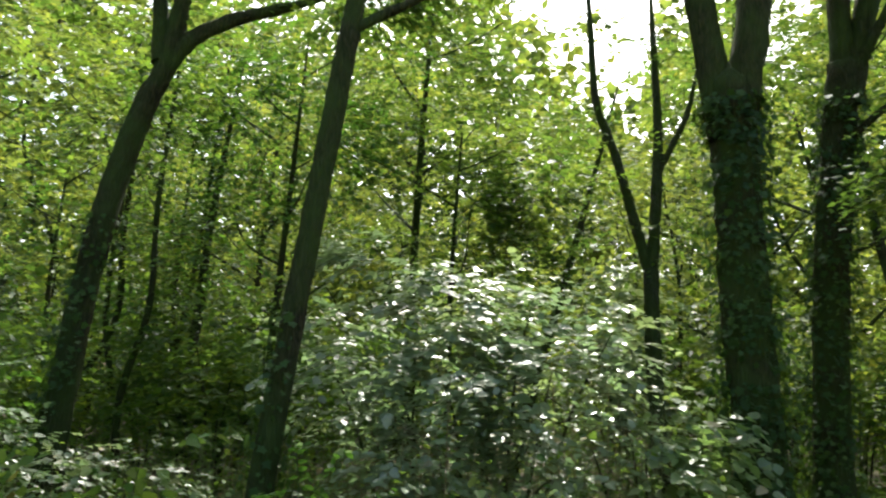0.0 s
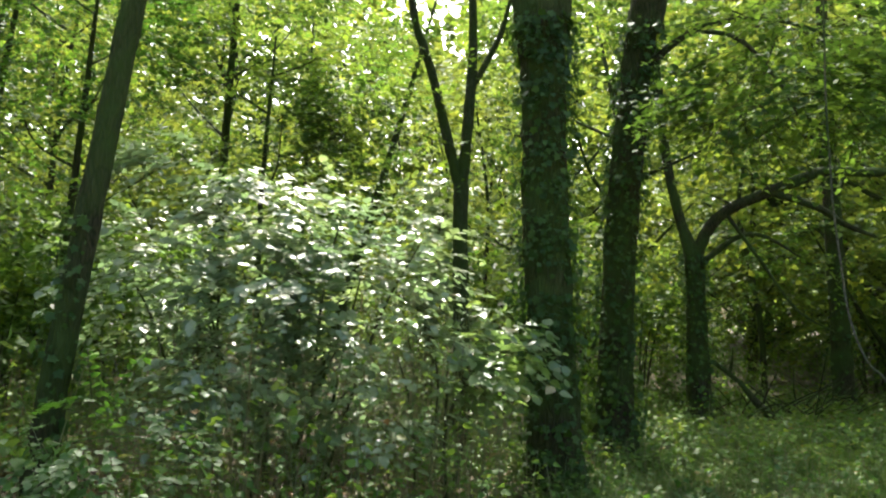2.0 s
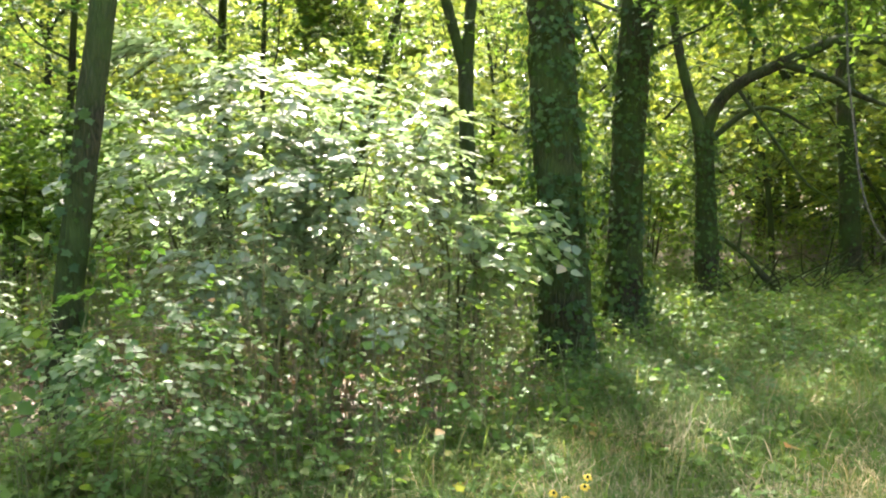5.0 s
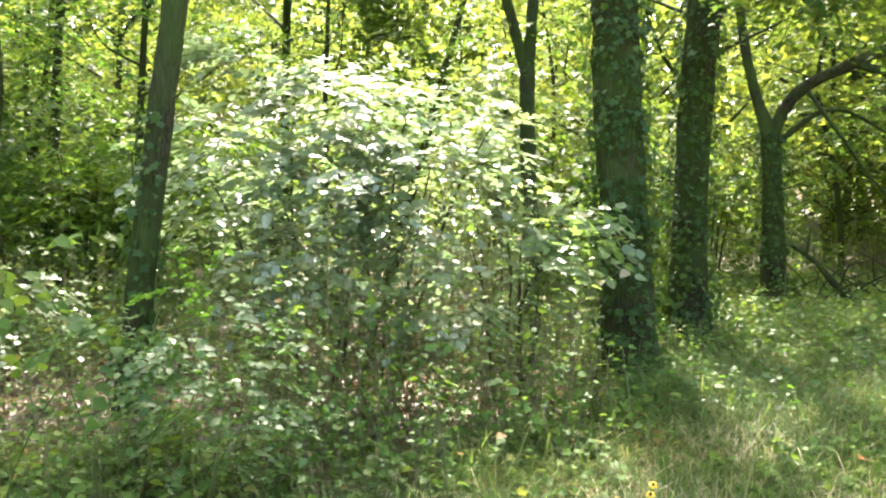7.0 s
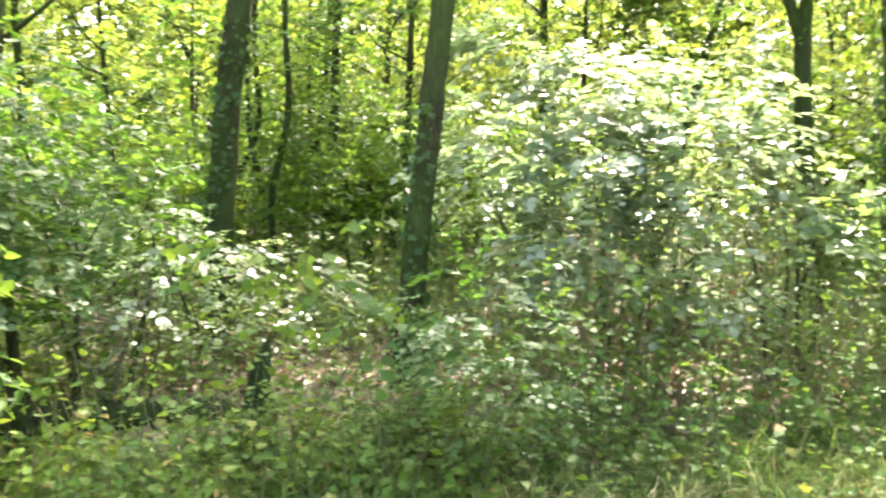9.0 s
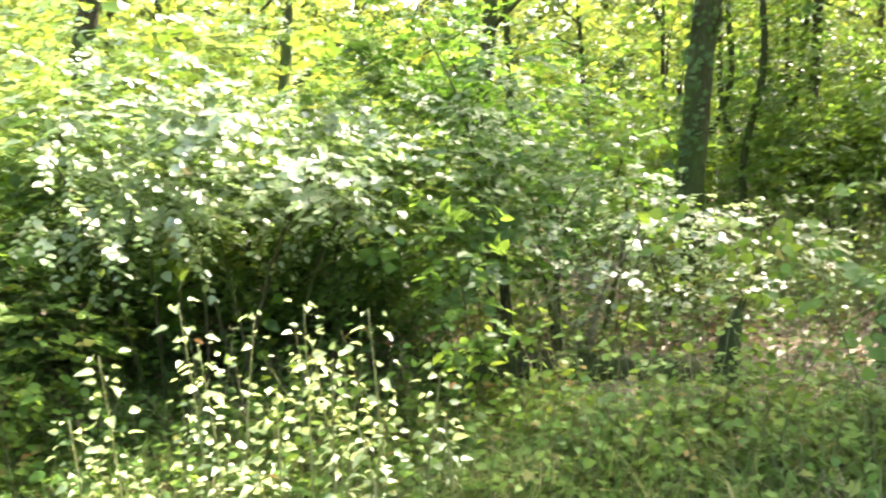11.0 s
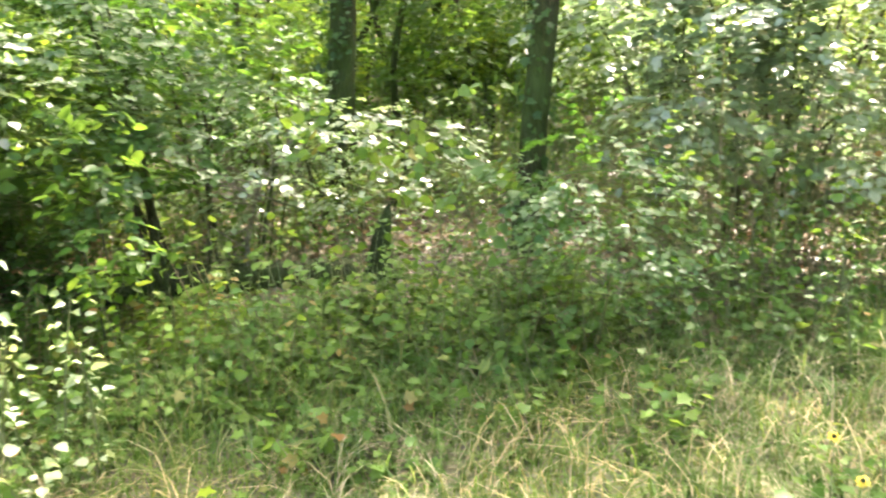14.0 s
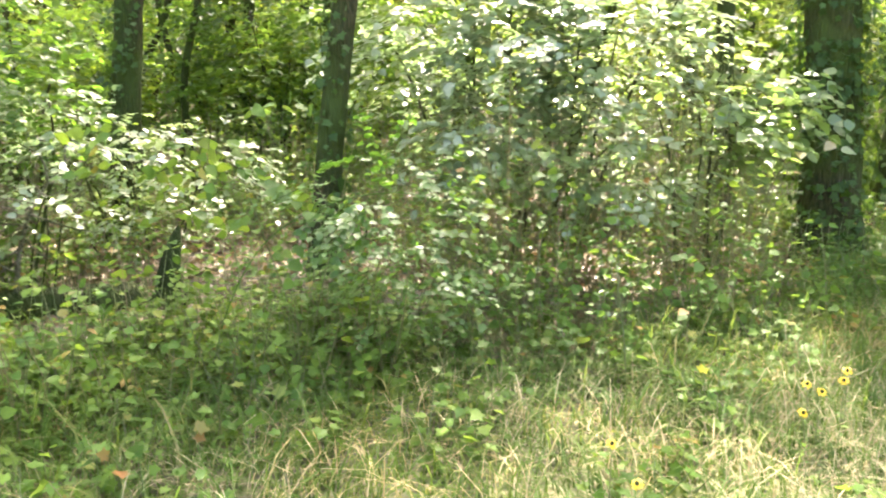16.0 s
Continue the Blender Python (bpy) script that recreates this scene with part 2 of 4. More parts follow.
def tri_mesh(name, verts, tris, smooth=False):
    me = bpy.data.meshes.new(name)
    verts, tris = np.asarray(verts, np.float32), np.asarray(tris, np.int32)
    me.vertices.add(len(verts))
    me.vertices.foreach_set("co", verts.ravel())
    me.loops.add(tris.size)
    me.loops.foreach_set("vertex_index", tris.ravel())
    me.polygons.add(len(tris))
    me.polygons.foreach_set("loop_start", np.arange(0, tris.size, 3, dtype=np.int32))
    if smooth:
        me.polygons.foreach_set("use_smooth", np.ones(len(tris), dtype=bool))
    me.update(calc_edges=True)
    return me


def link(name, geo, mat, parent=None, label="", smooth=False, kind=""):
    me = tri_mesh(name, geo[0], geo[1], smooth)
    me.materials.append(mat)
    ob = new(name, me)
    if parent is not None:
        ob.parent = parent
    return tagged(ob, label, kind=kind)


def thing(name, base, label, category, group="", kind=""):
    e = new(name)
    e.empty_display_size = 0.1
    e.location = base
    return tagged(e, label, category, group, kind)


def join(geos):
    vs, ts, k = [], [], 0
    for v, t in geos:
        vs.append(np.asarray(v))
        ts.append(np.asarray(t) + k)
        k += len(v)
    return np.concatenate(vs), np.concatenate(ts)


def shift(geo, base):
    return np.asarray(geo[0]) - np.asarray(base), geo[1]


def spline(points, steps):
    """A smooth line through the points."""
    p = np.asarray(points, float)
    p = np.vstack([2 * p[0] - p[1], p, 2 * p[-1] - p[-2]])
    out = []
    for i in range(1, len(p) - 2):
        for s in np.linspace(0, 1, steps, endpoint=False):
            a, b, c, d = p[i - 1], p[i], p[i + 1], p[i + 2]
            out.append(0.5 * (2 * b + (c - a) * s + (2 * a - 5 * b + 4 * c - d) * s * s + (3 * b - a - 3 * c + d) * s ** 3))
    out.append(p[-2])
    return np.array(out)


def tube(points, radii, sides=10, steps=4, rough=0.06, flare=0.0):
    """A tapering, slightly lumpy branch or trunk along the points, closed at its tip."""
    line = spline(points, steps)
    m = len(line)
    r = np.interp(np.linspace(0, 1, m), np.linspace(0, 1, len(radii)), radii)
    tang = unit(np.gradient(line, axis=0))
    ref = np.array([0.31, 0.95, 0.05]) if abs(tang[0, 2]) > 0.7 else np.array([0.0, 0.1, 1.0])
    a = unit(np.cross(tang, ref))
    b = np.cross(tang, a)
    ang = np.linspace(0, 2 * np.pi, sides, endpoint=False)
    lump = 1 + rough * rng.standard_normal((m, sides))
    ph = rng.random() * 6
    if flare:
        h = np.linalg.norm(line - line[0], axis=1)
        lump += flare * np.exp(-h / 0.22)[:, None] * (1 + 0.5 * np.cos(4 * ang + ph))[None]
    lump += 1.5 * rough * np.cos(3 * ang[None] + ph + np.linspace(0, 5, m)[:, None])
    v = line[:, None] + (r[:, None] * lump)[..., None] * (np.cos(ang)[None, :, None] * a[:, None] + np.sin(ang)[None, :, None] * b[:, None])
    v = np.vstack([v.reshape(-1, 3), line[-1:] + tang[-1:] * r[-1]])
    i, j = np.meshgrid(np.arange(m - 1), np.arange(sides), indexing="ij")
    p, q = i * sides + j, i * sides + (j + 1) % sides
    t = np.concatenate([np.stack([p, q, q + sides], -1).reshape(-1, 3), np.stack([p, q + sides, p + sides], -1).reshape(-1, 3)])
    k = (m - 1) * sides + np.arange(sides)
    tip = np.stack([k, (m - 1) * sides + (np.arange(sides) + 1) % sides, np.full(sides, m * sides)], -1)
    return v, np.concatenate([t, tip])


def sticks(a, b, r0, r1):
    """Many thin three-sided twigs from a to b."""
    n = len(a)
    d = unit(b - a)
    s = unit(np.cross(d, np.array([0.3, 0.5, 0.81])))
    u = np.cross(d, s)
    r0, r1 = np.broadcast_to(r0, n)[:, None], np.broadcast_to(r1, n)[:, None]
    v = []
    for c, r in ((a, r0), (b, r1)):
        for k in range(3):
            w = 2 * np.pi * k / 3
            v.append(c + r * (np.cos(w) * s + np.sin(w) * u))
    v = np.stack(v, 1)
    q = np.array([(0, 1, 4), (0, 4, 3), (1, 2, 5), (1, 5, 4), (2, 0, 3), (2, 3, 5)])
    return v.reshape(-1, 3), (np.arange(n)[:, None, None] * 6 + q).reshape(-1, 3)


OVATE = np.array([(0, 0), (0.30, 0.12), (0.43, 0.36), (0.25, 0.70), (0, 1), (-0.25, 0.70), (-0.43, 0.36), (-0.30, 0.12), (0, 0.42)])
OVATE_T = [(8, i, (i + 1) % 8) for i in range(8)]
LOBED = np.array([(0, 0), (0.40, 0.02), (0.32, 0.30), (0.58, 0.52), (0.26, 0.62), (0, 1), (-0.26, 0.62), (-0.58, 0.52), (-0.32, 0.30), (-0.40, 0.02), (0, 0.4)])
LOBED_T = [(10, i, (i + 1) % 10) for i in range(10)]
OVAL = np.array([(0, 0), (0.35, 0.22), (0.33, 0.60), (0, 1), (-0.33, 0.60), (-0.35, 0.22)])
OVAL_T = [(0, 1, 2), (0, 2, 3), (0, 3, 4), (0, 4, 5)]
PLAIN = np.array([(0, 0), (0.40, 0.42), (0, 1), (-0.40, 0.42)])
PLAIN_T = [(0, 1, 2), (0, 2, 3)]


def leaves(base, tip_dir, normal, length, shape="plain", width=1.0, fold=0.08, droop=0.12):
    """Leaf blades: each starts at base, points along tip_dir and is folded along its middle."""
    out, tr = {"plain": (PLAIN, PLAIN_T), "oval": (OVAL, OVAL_T), "ovate": (OVATE, OVATE_T), "lobed": (LOBED, LOBED_T)}[shape]
    d = unit(tip_dir)
    side = unit(np.cross(d, normal))
    nn = np.cross(side, d)
    n = len(base)
    L = np.broadcast_to(length, n)[:, None]
    v = np.empty((n, len(out), 3))
    for k, (x, y) in enumerate(out):
        v[:, k] = base + L * (x * width * side + y * d + (fold * abs(x) * 2 - droop * y * y) * nn)
    return v.reshape(-1, 3), (np.arange(n)[:, None, None] * len(out) + np.array(tr)).reshape(-1, 3)


def patchy(p, scale, seed):
    """A smooth field about -1..1 in space that leaves gaps and clumps."""
    g = np.random.default_rng(seed)
    f = np.zeros(len(p))
    for k in range(6):
        w = g.standard_normal(3) * scale * (0.6 + 0.3 * k)
        f += np.sin(p @ w + g.random() * 6.3) / (1 + 0.35 * k)
    return f / 2.2


def in_blob(n, centre, radii, gaps=0.0, scale=1.6, seed=1, hollow=0.45):
    """n points in a lumpy ellipsoid, most of them in its outer part, with gaps."""
    out = np.empty((0, 3))
    for _ in range(12):
        d = unit(rng.standard_normal((3 * n, 3)))
        r = hollow + (1 - hollow) * rng.random(3 * n) ** 0.6
        lump = 1 + 0.22 * patchy(d * 2.0, 1.3, seed + 50)
        p = d * (r * lump)[:, None] * np.asarray(radii) + np.asarray(centre)
        p = p[patchy(p, scale, seed) > gaps - 0.6 * rng.random(3 * n)]
        out = np.vstack([out, p])
        if len(out) >= n:
            break
    return out[:n]


def sprays(at, outward, k, reach, size, shape="plain", flat=0.3, width=1.0, twig=0.003, sag=0.15, tilt=0.0):
    """Leafy twigs: at each point a twig of the given reach with k leaves on alternate sides. Returns leaves and twigs."""
    n = len(at)
    d = unit(outward + 0.5 * rng.standard_normal((n, 3)))
    d[:, 2] = d[:, 2] * 0.5 - sag * rng.random(n)
    d = unit(d)
    up = unit(np.array([0, 0, 1.0]) + tilt * unit(outward * (1, 1, 0)) + flat * rng.standard_normal((n, 3)))
    side = unit(np.cross(d, up))
    R = reach * (0.6 + 0.8 * rng.random(n))
    s = np.tile(np.linspace(0.15, 1, k), (n, 1))
    sign = np.where(np.arange(k) % 2, 1.0, -1.0)[None, :, None]
    base = at[:, None] + (s * R[:, None])[..., None] * d[:, None] - np.array([0, 0, 0.25]) * (s * s * R[:, None])[..., None]
    tip = 0.55 * d[:, None] + sign * 0.75 * side[:, None] + 0.3 * rng.standard_normal((n, k, 3))
    tip[..., 2] = 0.55 * tip[..., 2] - 0.12
    nor = up[:, None] + flat * rng.standard_normal((n, k, 3))
    L = size * (0.55 + 0.7 * rng.random((n, k)))
    lv = leaves(base.reshape(-1, 3), tip.reshape(-1, 3), nor.reshape(-1, 3), L.ravel(), shape, width)
    tw = sticks(at, base[:, -1], twig, twig * 0.4)
    return lv, tw


# ---------------------------------------------------------------- ground
def make_ground():
    """One sheet: fine round the clearing, coarse towards the horizon."""
    a = np.concatenate([np.linspace(-900, -60, 12), np.linspace(-50, -14, 13), np.linspace(-13, 13, 131), np.linspace(14, 50, 13), np.linspace(60, 900, 12)])
    x, y = np.meshgrid(a, a, indexing="ij")
    z = ground_z(x, y) + np.where(np.hypot(x, y) < 16, 0.008 * rng.standard_normal(x.shape), 0)
    v = np.stack([x, y, z], -1).reshape(-1, 3)
    n = len(a)
    i, j = np.meshgrid(np.arange(n - 1), np.arange(n - 1), indexing="ij")
    p = i * n + j
    t = np.concatenate([np.stack([p, p + n, p + n + 1], -1).reshape(-1, 3), np.stack([p, p + n + 1, p + 1], -1).reshape(-1, 3)])
    ob = link("ground", (v, t), SOIL, smooth=True)
    tagged(ob, "brown leaf-strewn forest soil beside a dry grassy verge", "ground", kind="structure")


make_ground()

# the line along which the grassy verge meets the wood
EDGE_X = [-6.4, -5.2, -4.6, -4.1, -3.3, -2.4, -1.1, 0.2, 1.3, 4.4, 9.0, 30.0]
EDGE_Y = [-40.0, -6.0, 0.0, 1.7, 3.1, 3.9, 4.5, 5.1, 6.9, 10.3, 15.0, 34.0]


def into_wood(x, y):
    """Metres from the verge into the wood (negative: on the verge)."""
    slope = np.interp(x, EDGE_X[1:], np.diff(EDGE_Y) / np.diff(EDGE_X))
    return (y - np.interp(x, EDGE_X, EDGE_Y)) / np.sqrt(1 + slope ** 2)


# ---------------------------------------------------------------- trees near the verge
def foliage(base, blobs, k, reach, size, shape, seed, gaps=0.1, twig=0.004, flat=0.3, scale=1.6, width=1.0, tilt=0.0):
    lv, tw = [], []
    for i, (c, r, n) in enumerate(blobs):
        p = in_blob(n, c, r, gaps, scale, seed + i)
        l_, t_ = sprays(p, unit(p - np.asarray(c)) + np.array([0, 0, 0.1]), k, reach, size, shape, flat, width, twig, 0.15, tilt)
        lv.append(l_)
        tw.append(t_)
    return shift(join(lv), base), shift(join(tw), base)


def grow_limbs(stem, count, r, spread, seed, low=0.35):
    """Side limbs that leave a stem and rise outwards."""
    g = np.random.default_rng(seed)
    line = spline(stem, 6)
    out = []
    for i in range(count):
        s = low + (1 - low) * (i + 0.6 * g.random()) / count
        p = line[int(s * (len(line) - 1))]
        a = i * 2.4 + g.random()
        reach = spread * (1.15 - 0.6 * s) * (0.7 + 0.5 * g.random())
        d = np.array([math.cos(a), math.sin(a), 0.35 + 0.4 * g.random()])
        q = p + 0.45 * reach * d
        e = p + reach * (d + np.array([0.15 * g.standard_normal(), 0.15 * g.standard_normal(), 0.1]))
        out.append(([p, q, e], [r * (1.1 - 0.5 * s), r * 0.6, r * 0.2]))
    return out


def near_tree(label, trunk, radii, limbs, blobs, seed, bark=BARK, leaf=CANOPY, creeper=0, creeper_top=4.5, creeper_gap=-0.62, size=0.095, gaps=0.08, flare=0.5, group="trees along the verge"):
    base = (trunk[0][0], trunk[0][1], float(ground_z(trunk[0][0], trunk[0][1])))
    t = thing("tree", base, label, "tree", group)
    pts = [(trunk[0][0], trunk[0][1], base[2] - 0.12)] + trunk[1:]
    link("trunk", shift(tube(pts, radii, 16, 8, 0.05, flare), base), bark, t, smooth=True)
    for pts_, rr in limbs:
        link("limb", shift(tube(pts_, rr, 9, 6, 0.075), base), bark, t, smooth=True)
    if blobs:
        lv, tw = foliage(base, blobs, 9, 0.55, size, "plain", seed, gaps)
        crown = link("crown", lv, leaf, t, kind="stuff")
        link("branchwork", tw, TWIG, crown, kind="stuff")
    if creeper:
        line = spline(pts, 6)
        line = line[(line[:, 2] < creeper_top) & (line[:, 2] > 0.15)]
        i = rng.integers(0, len(line) - 1, creeper)
        f = rng.random(creeper)[:, None]
        c = line[i] * (1 - f) + line[i + 1] * f
        a = rng.random(creeper) * 2 * np.pi
        o = np.stack([np.cos(a), np.sin(a), 0 * a], 1)
        r = np.interp(c[:, 2], np.linspace(0, trunk[-1][2], len(radii)), radii)
        keep = patchy(c + o * 0.3, 2.5, seed + 9) > creeper_gap
        p = (c + o * (r * (1.04 + 0.55 * rng.random(creeper) ** 2) + 0.025)[:, None])[keep]
        o = o[keep]
        tip = 0.5 * o + np.array([0, 0, -0.75]) + 0.5 * rng.standard_normal(p.shape)
        nor = o + np.array([0, 0, 0.5]) + 0.4 * rng.standard_normal(p.shape)
        lv = leaves(p, tip, nor, 0.03 + 0.06 * rng.random(len(p)) ** 1.5, "lobed", 1.0)
        link("creeper", shift(lv, base), CREEPER, t, "green creeper leaves climbing the bark")
    return t


near_tree("leaning forest tree with dark bark and a spreading limb",
          [(-5.43, 6.55, 0), (-5.41, 6.57, 0.96), (-5.31, 6.63, 2.2), (-5.18, 6.72, 3.3), (-5.0, 6.83, 4.2), (-4.84, 6.94, 4.84), (-4.72, 7.1, 6.5), (-4.6, 7.3, 9.5)],
          [0.16, 0.135, 0.125, 0.12, 0.115, 0.095, 0.07, 0.035],
          [([(-4.89, 6.91, 4.6), (-4.67, 7.06, 4.99), (-4.32, 7.28, 5.27), (-3.83, 7.55, 5.5), (-3.0, 7.9, 5.9)], [0.1, 0.085, 0.07, 0.05, 0.02]),
           ([(-4.9, 6.9, 4.7), (-5.1, 7.0, 5.8), (-5.5, 7.1, 7.2)], [0.09, 0.06, 0.02])],
          # clumps above the view are placed along the sun's rays to shade the floor
          [((-4.2, 9.8, 8.6), (1.6, 1.3, 1.4), 240), ((-3.9, 8.2, 7.1), (1.1, 1.0, 0.7), 170), ((-3.3, 7.7, 5.9), (0.9, 0.8, 0.5), 110), ((-5.9, 7.6, 4.9), (0.9, 0.8, 0.7), 110)], 21, creeper=900, creeper_top=3.2, creeper_gap=0.15)
near_tree("slender leaning tree with dark smooth bark, bush at its foot",
          [(-3.0, 5.75, 0), (-2.91, 5.71, 0.82), (-2.78, 5.77, 2.0), (-2.66, 5.84, 3.05), (-2.55, 5.89, 3.97), (-2.45, 5.95, 4.9), (-2.3, 6.1, 7.0), (-2.2, 6.2, 9.0)],
          [0.125, 0.1, 0.09, 0.087, 0.084, 0.078, 0.055, 0.03],
          grow_limbs([(-2.5, 5.9, 4.4), (-2.3, 6.1, 7.0), (-2.2, 6.2, 9.0)], 6, 0.045, 1.6, 3, 0.0),
          # the low clumps out of view are added to shade the weeds in front
          [((-2.9, 8.8, 7.6), (1.2, 1.3, 1.1), 220), ((-2.2, 6.6, 8.2), (1.2, 1.0, 0.9), 120), ((-2.3, 8.0, 7.2), (1.1, 0.7, 0.5), 130), ((-2.6, 7.4, 6.2), (0.8, 0.6, 0.4), 120)], 31, creeper=350, creeper_top=2.2, creeper_gap=0.15)
near_tree("thick twin-stemmed tree with rough bark and climbing creeper",
          [(0.69, 7.58, 0), (0.61, 7.58, 1.4), (0.54, 7.59, 2.5), (0.49, 7.58, 3.6), (0.44, 7.56, 4.4)],
          [0.25, 0.205, 0.2, 0.2, 0.21],
          [([(0.38, 7.56, 3.9), (0.19, 7.57, 5.2), (-0.05, 7.6, 7.0), (-0.3, 7.8, 10.0)], [0.15, 0.135, 0.11, 0.05]),
           ([(0.5, 7.56, 3.9), (0.66, 7.54, 5.2), (0.85, 7.5, 7.5), (1.1, 7.6, 10.5)], [0.16, 0.15, 0.12, 0.05])]
          + [([(-0.1, 7.6, 7.0), (-0.7, 8.4, 7.2), (-1.6, 9.3, 7.25)], [0.05, 0.035, 0.012])]
          + [([(0.8, 7.5, 6.8), (0.5, 9.0, 8.6), (0.0, 11.0, 9.6)], [0.06, 0.045, 0.015])]
          + grow_limbs([(-0.05, 7.6, 6.6), (-0.3, 7.8, 10.0)], 4, 0.05, 2.0, 5, 0.0) + grow_limbs([(0.85, 7.5, 6.8), (1.1, 7.6, 10.5)], 4, 0.05, 2.0, 6, 0.0),
          # this unseen crown is set back so that it shades the verge grass
          [((0.6, 11.1, 9.8), (2.1, 2.0, 1.7), 260), ((0.4, 8.8, 10.0), (1.6, 1.2, 1.2), 160), ((1.3, 7.8, 7.6), (1.0, 0.9, 0.7), 70), ((-1.5, 9.2, 7.2), (1.3, 0.45, 0.35), 170)], 41, creeper=3000, creeper_top=4.4, creeper_gap=-0.75)
near_tree("tall dark-barked forked tree with creeper on its trunk",
          [(1.52, 9.5, 0), (1.46, 9.5, 1.1), (1.48, 9.48, 2.6), (1.60, 9.44, 4.2), (1.70, 9.42, 5.2)],
          [0.24, 0.19, 0.175, 0.165, 0.17],
          [([(1.68, 9.42, 4.8), (1.66, 9.43, 6.0), (1.5, 9.5, 8.5), (1.4, 9.7, 10.5)], [0.13, 0.12, 0.08, 0.03]),
           ([(1.74, 9.42, 4.8), (1.96, 9.37, 5.95), (2.5, 9.3, 8.5), (2.8, 9.4, 10.5)], [0.13, 0.12, 0.08, 0.03]),
           ([(1.62, 9.4, 4.3), (2.2, 9.2, 4.75), (3.0, 9.0, 4.8), (3.9, 8.8, 4.4)], [0.045, 0.035, 0.025, 0.01]),
           ([(1.75, 9.42, 5.0), (2.4, 8.8, 6.2), (3.3, 7.8, 6.8)], [0.06, 0.045, 0.015]),
           ([(2.2, 9.2, 4.75), (2.5, 8.7, 4.5), (2.7, 8.2, 4.0), (2.8, 7.8, 3.5)], [0.03, 0.024, 0.016, 0.006])],
          # the clump at 6.8 m is added out of view for shade
          [((2.0, 9.8, 9.2), (2.4, 1.9, 1.7), 540), ((3.2, 7.8, 6.8), (1.9, 1.3, 0.7), 130), ((3.2, 8.8, 5.2), (1.4, 1.0, 0.9), 170), ((2.4, 8.0, 3.7), (0.7, 0.5, 0.32), 110), ((3.1, 7.8, 3.7), (0.7, 0.5, 0.35), 110), ((2.8, 8.1, 4.3), (0.9, 0.6, 0.45), 140), ((3.9, 8.3, 3.8), (0.7, 0.6, 0.5), 110)], 51, creeper=2400, creeper_top=5, creeper_gap=-0.8)
near_tree("dark tree with a long limb arching over the clearing",
          [(3.2, 12.82, 0), (3.14, 12.83, 1.33), (3.07, 12.85, 2.45), (2.9, 12.89, 3.0), (2.68, 12.92, 3.9), (2.52, 12.95, 5.2), (2.26, 12.98, 7.2), (2.1, 13.0, 9.0)],
          [0.2, 0.15, 0.13, 0.075, 0.065, 0.055, 0.045, 0.02],
          [([(3.07, 12.85, 2.35), (3.22, 12.81, 2.87), (3.48, 12.74, 3.2), (3.92, 12.62, 3.44), (4.42, 12.45, 3.65), (4.76, 12.33, 3.78), (5.52, 12.01, 3.75), (6.6, 11.6, 3.9)], [0.1, 0.09, 0.085, 0.082, 0.08, 0.075, 0.06, 0.025]),
           ([(4.1, 12.56, 3.5), (4.71, 12.35, 3.26), (5.02, 12.23, 3.03), (5.4, 12.1, 2.85)], [0.06, 0.05, 0.045, 0.02]),
           ([(3.2, 12.82, 2.45), (3.64, 12.7, 2.82), (4.01, 12.59, 2.86), (4.5, 12.44, 2.55)], [0.05, 0.04, 0.03, 0.012]),
           ([(2.6, 12.93, 4.6), (2.4, 14.0, 6.2), (2.0, 15.4, 7.4)], [0.05, 0.035, 0.012]),
           ([(3.5, 12.74, 3.2), (3.9, 12.4, 2.5), (4.4, 12.3, 1.8), (4.9, 12.2, 1.5)], [0.03, 0.025, 0.018, 0.008])]
          + grow_limbs([(3.5, 12.74, 3.2), (4.42, 12.45, 3.65), (5.52, 12.01, 3.75)], 12, 0.014, 1.1, 17, 0.0) + grow_limbs([(3.14, 12.83, 1.33), (3.07, 12.85, 2.45)], 7, 0.012, 0.9, 18, 0.0),
          [((2.6, 13.2, 8.0), (2.0, 1.8, 1.6), 170), ((4.6, 14.6, 6.4), (2.4, 1.3, 1.5), 90), ((1.9, 15.4, 7.4), (1.8, 1.0, 0.9), 220), ((1.2, 13.9, 6.6), (1.3, 1.1, 1.2), 130), ((5.0, 13.4, 4.9), (1.6, 0.9, 0.7), 100), ((5.6, 13.5, 2.9), (1.0, 0.7, 0.6), 70), ((4.0, 14.0, 2.4), (0.8, 0.6, 0.6), 60)], 61, creeper=700, creeper_top=2.6, creeper_gap=-0.2)
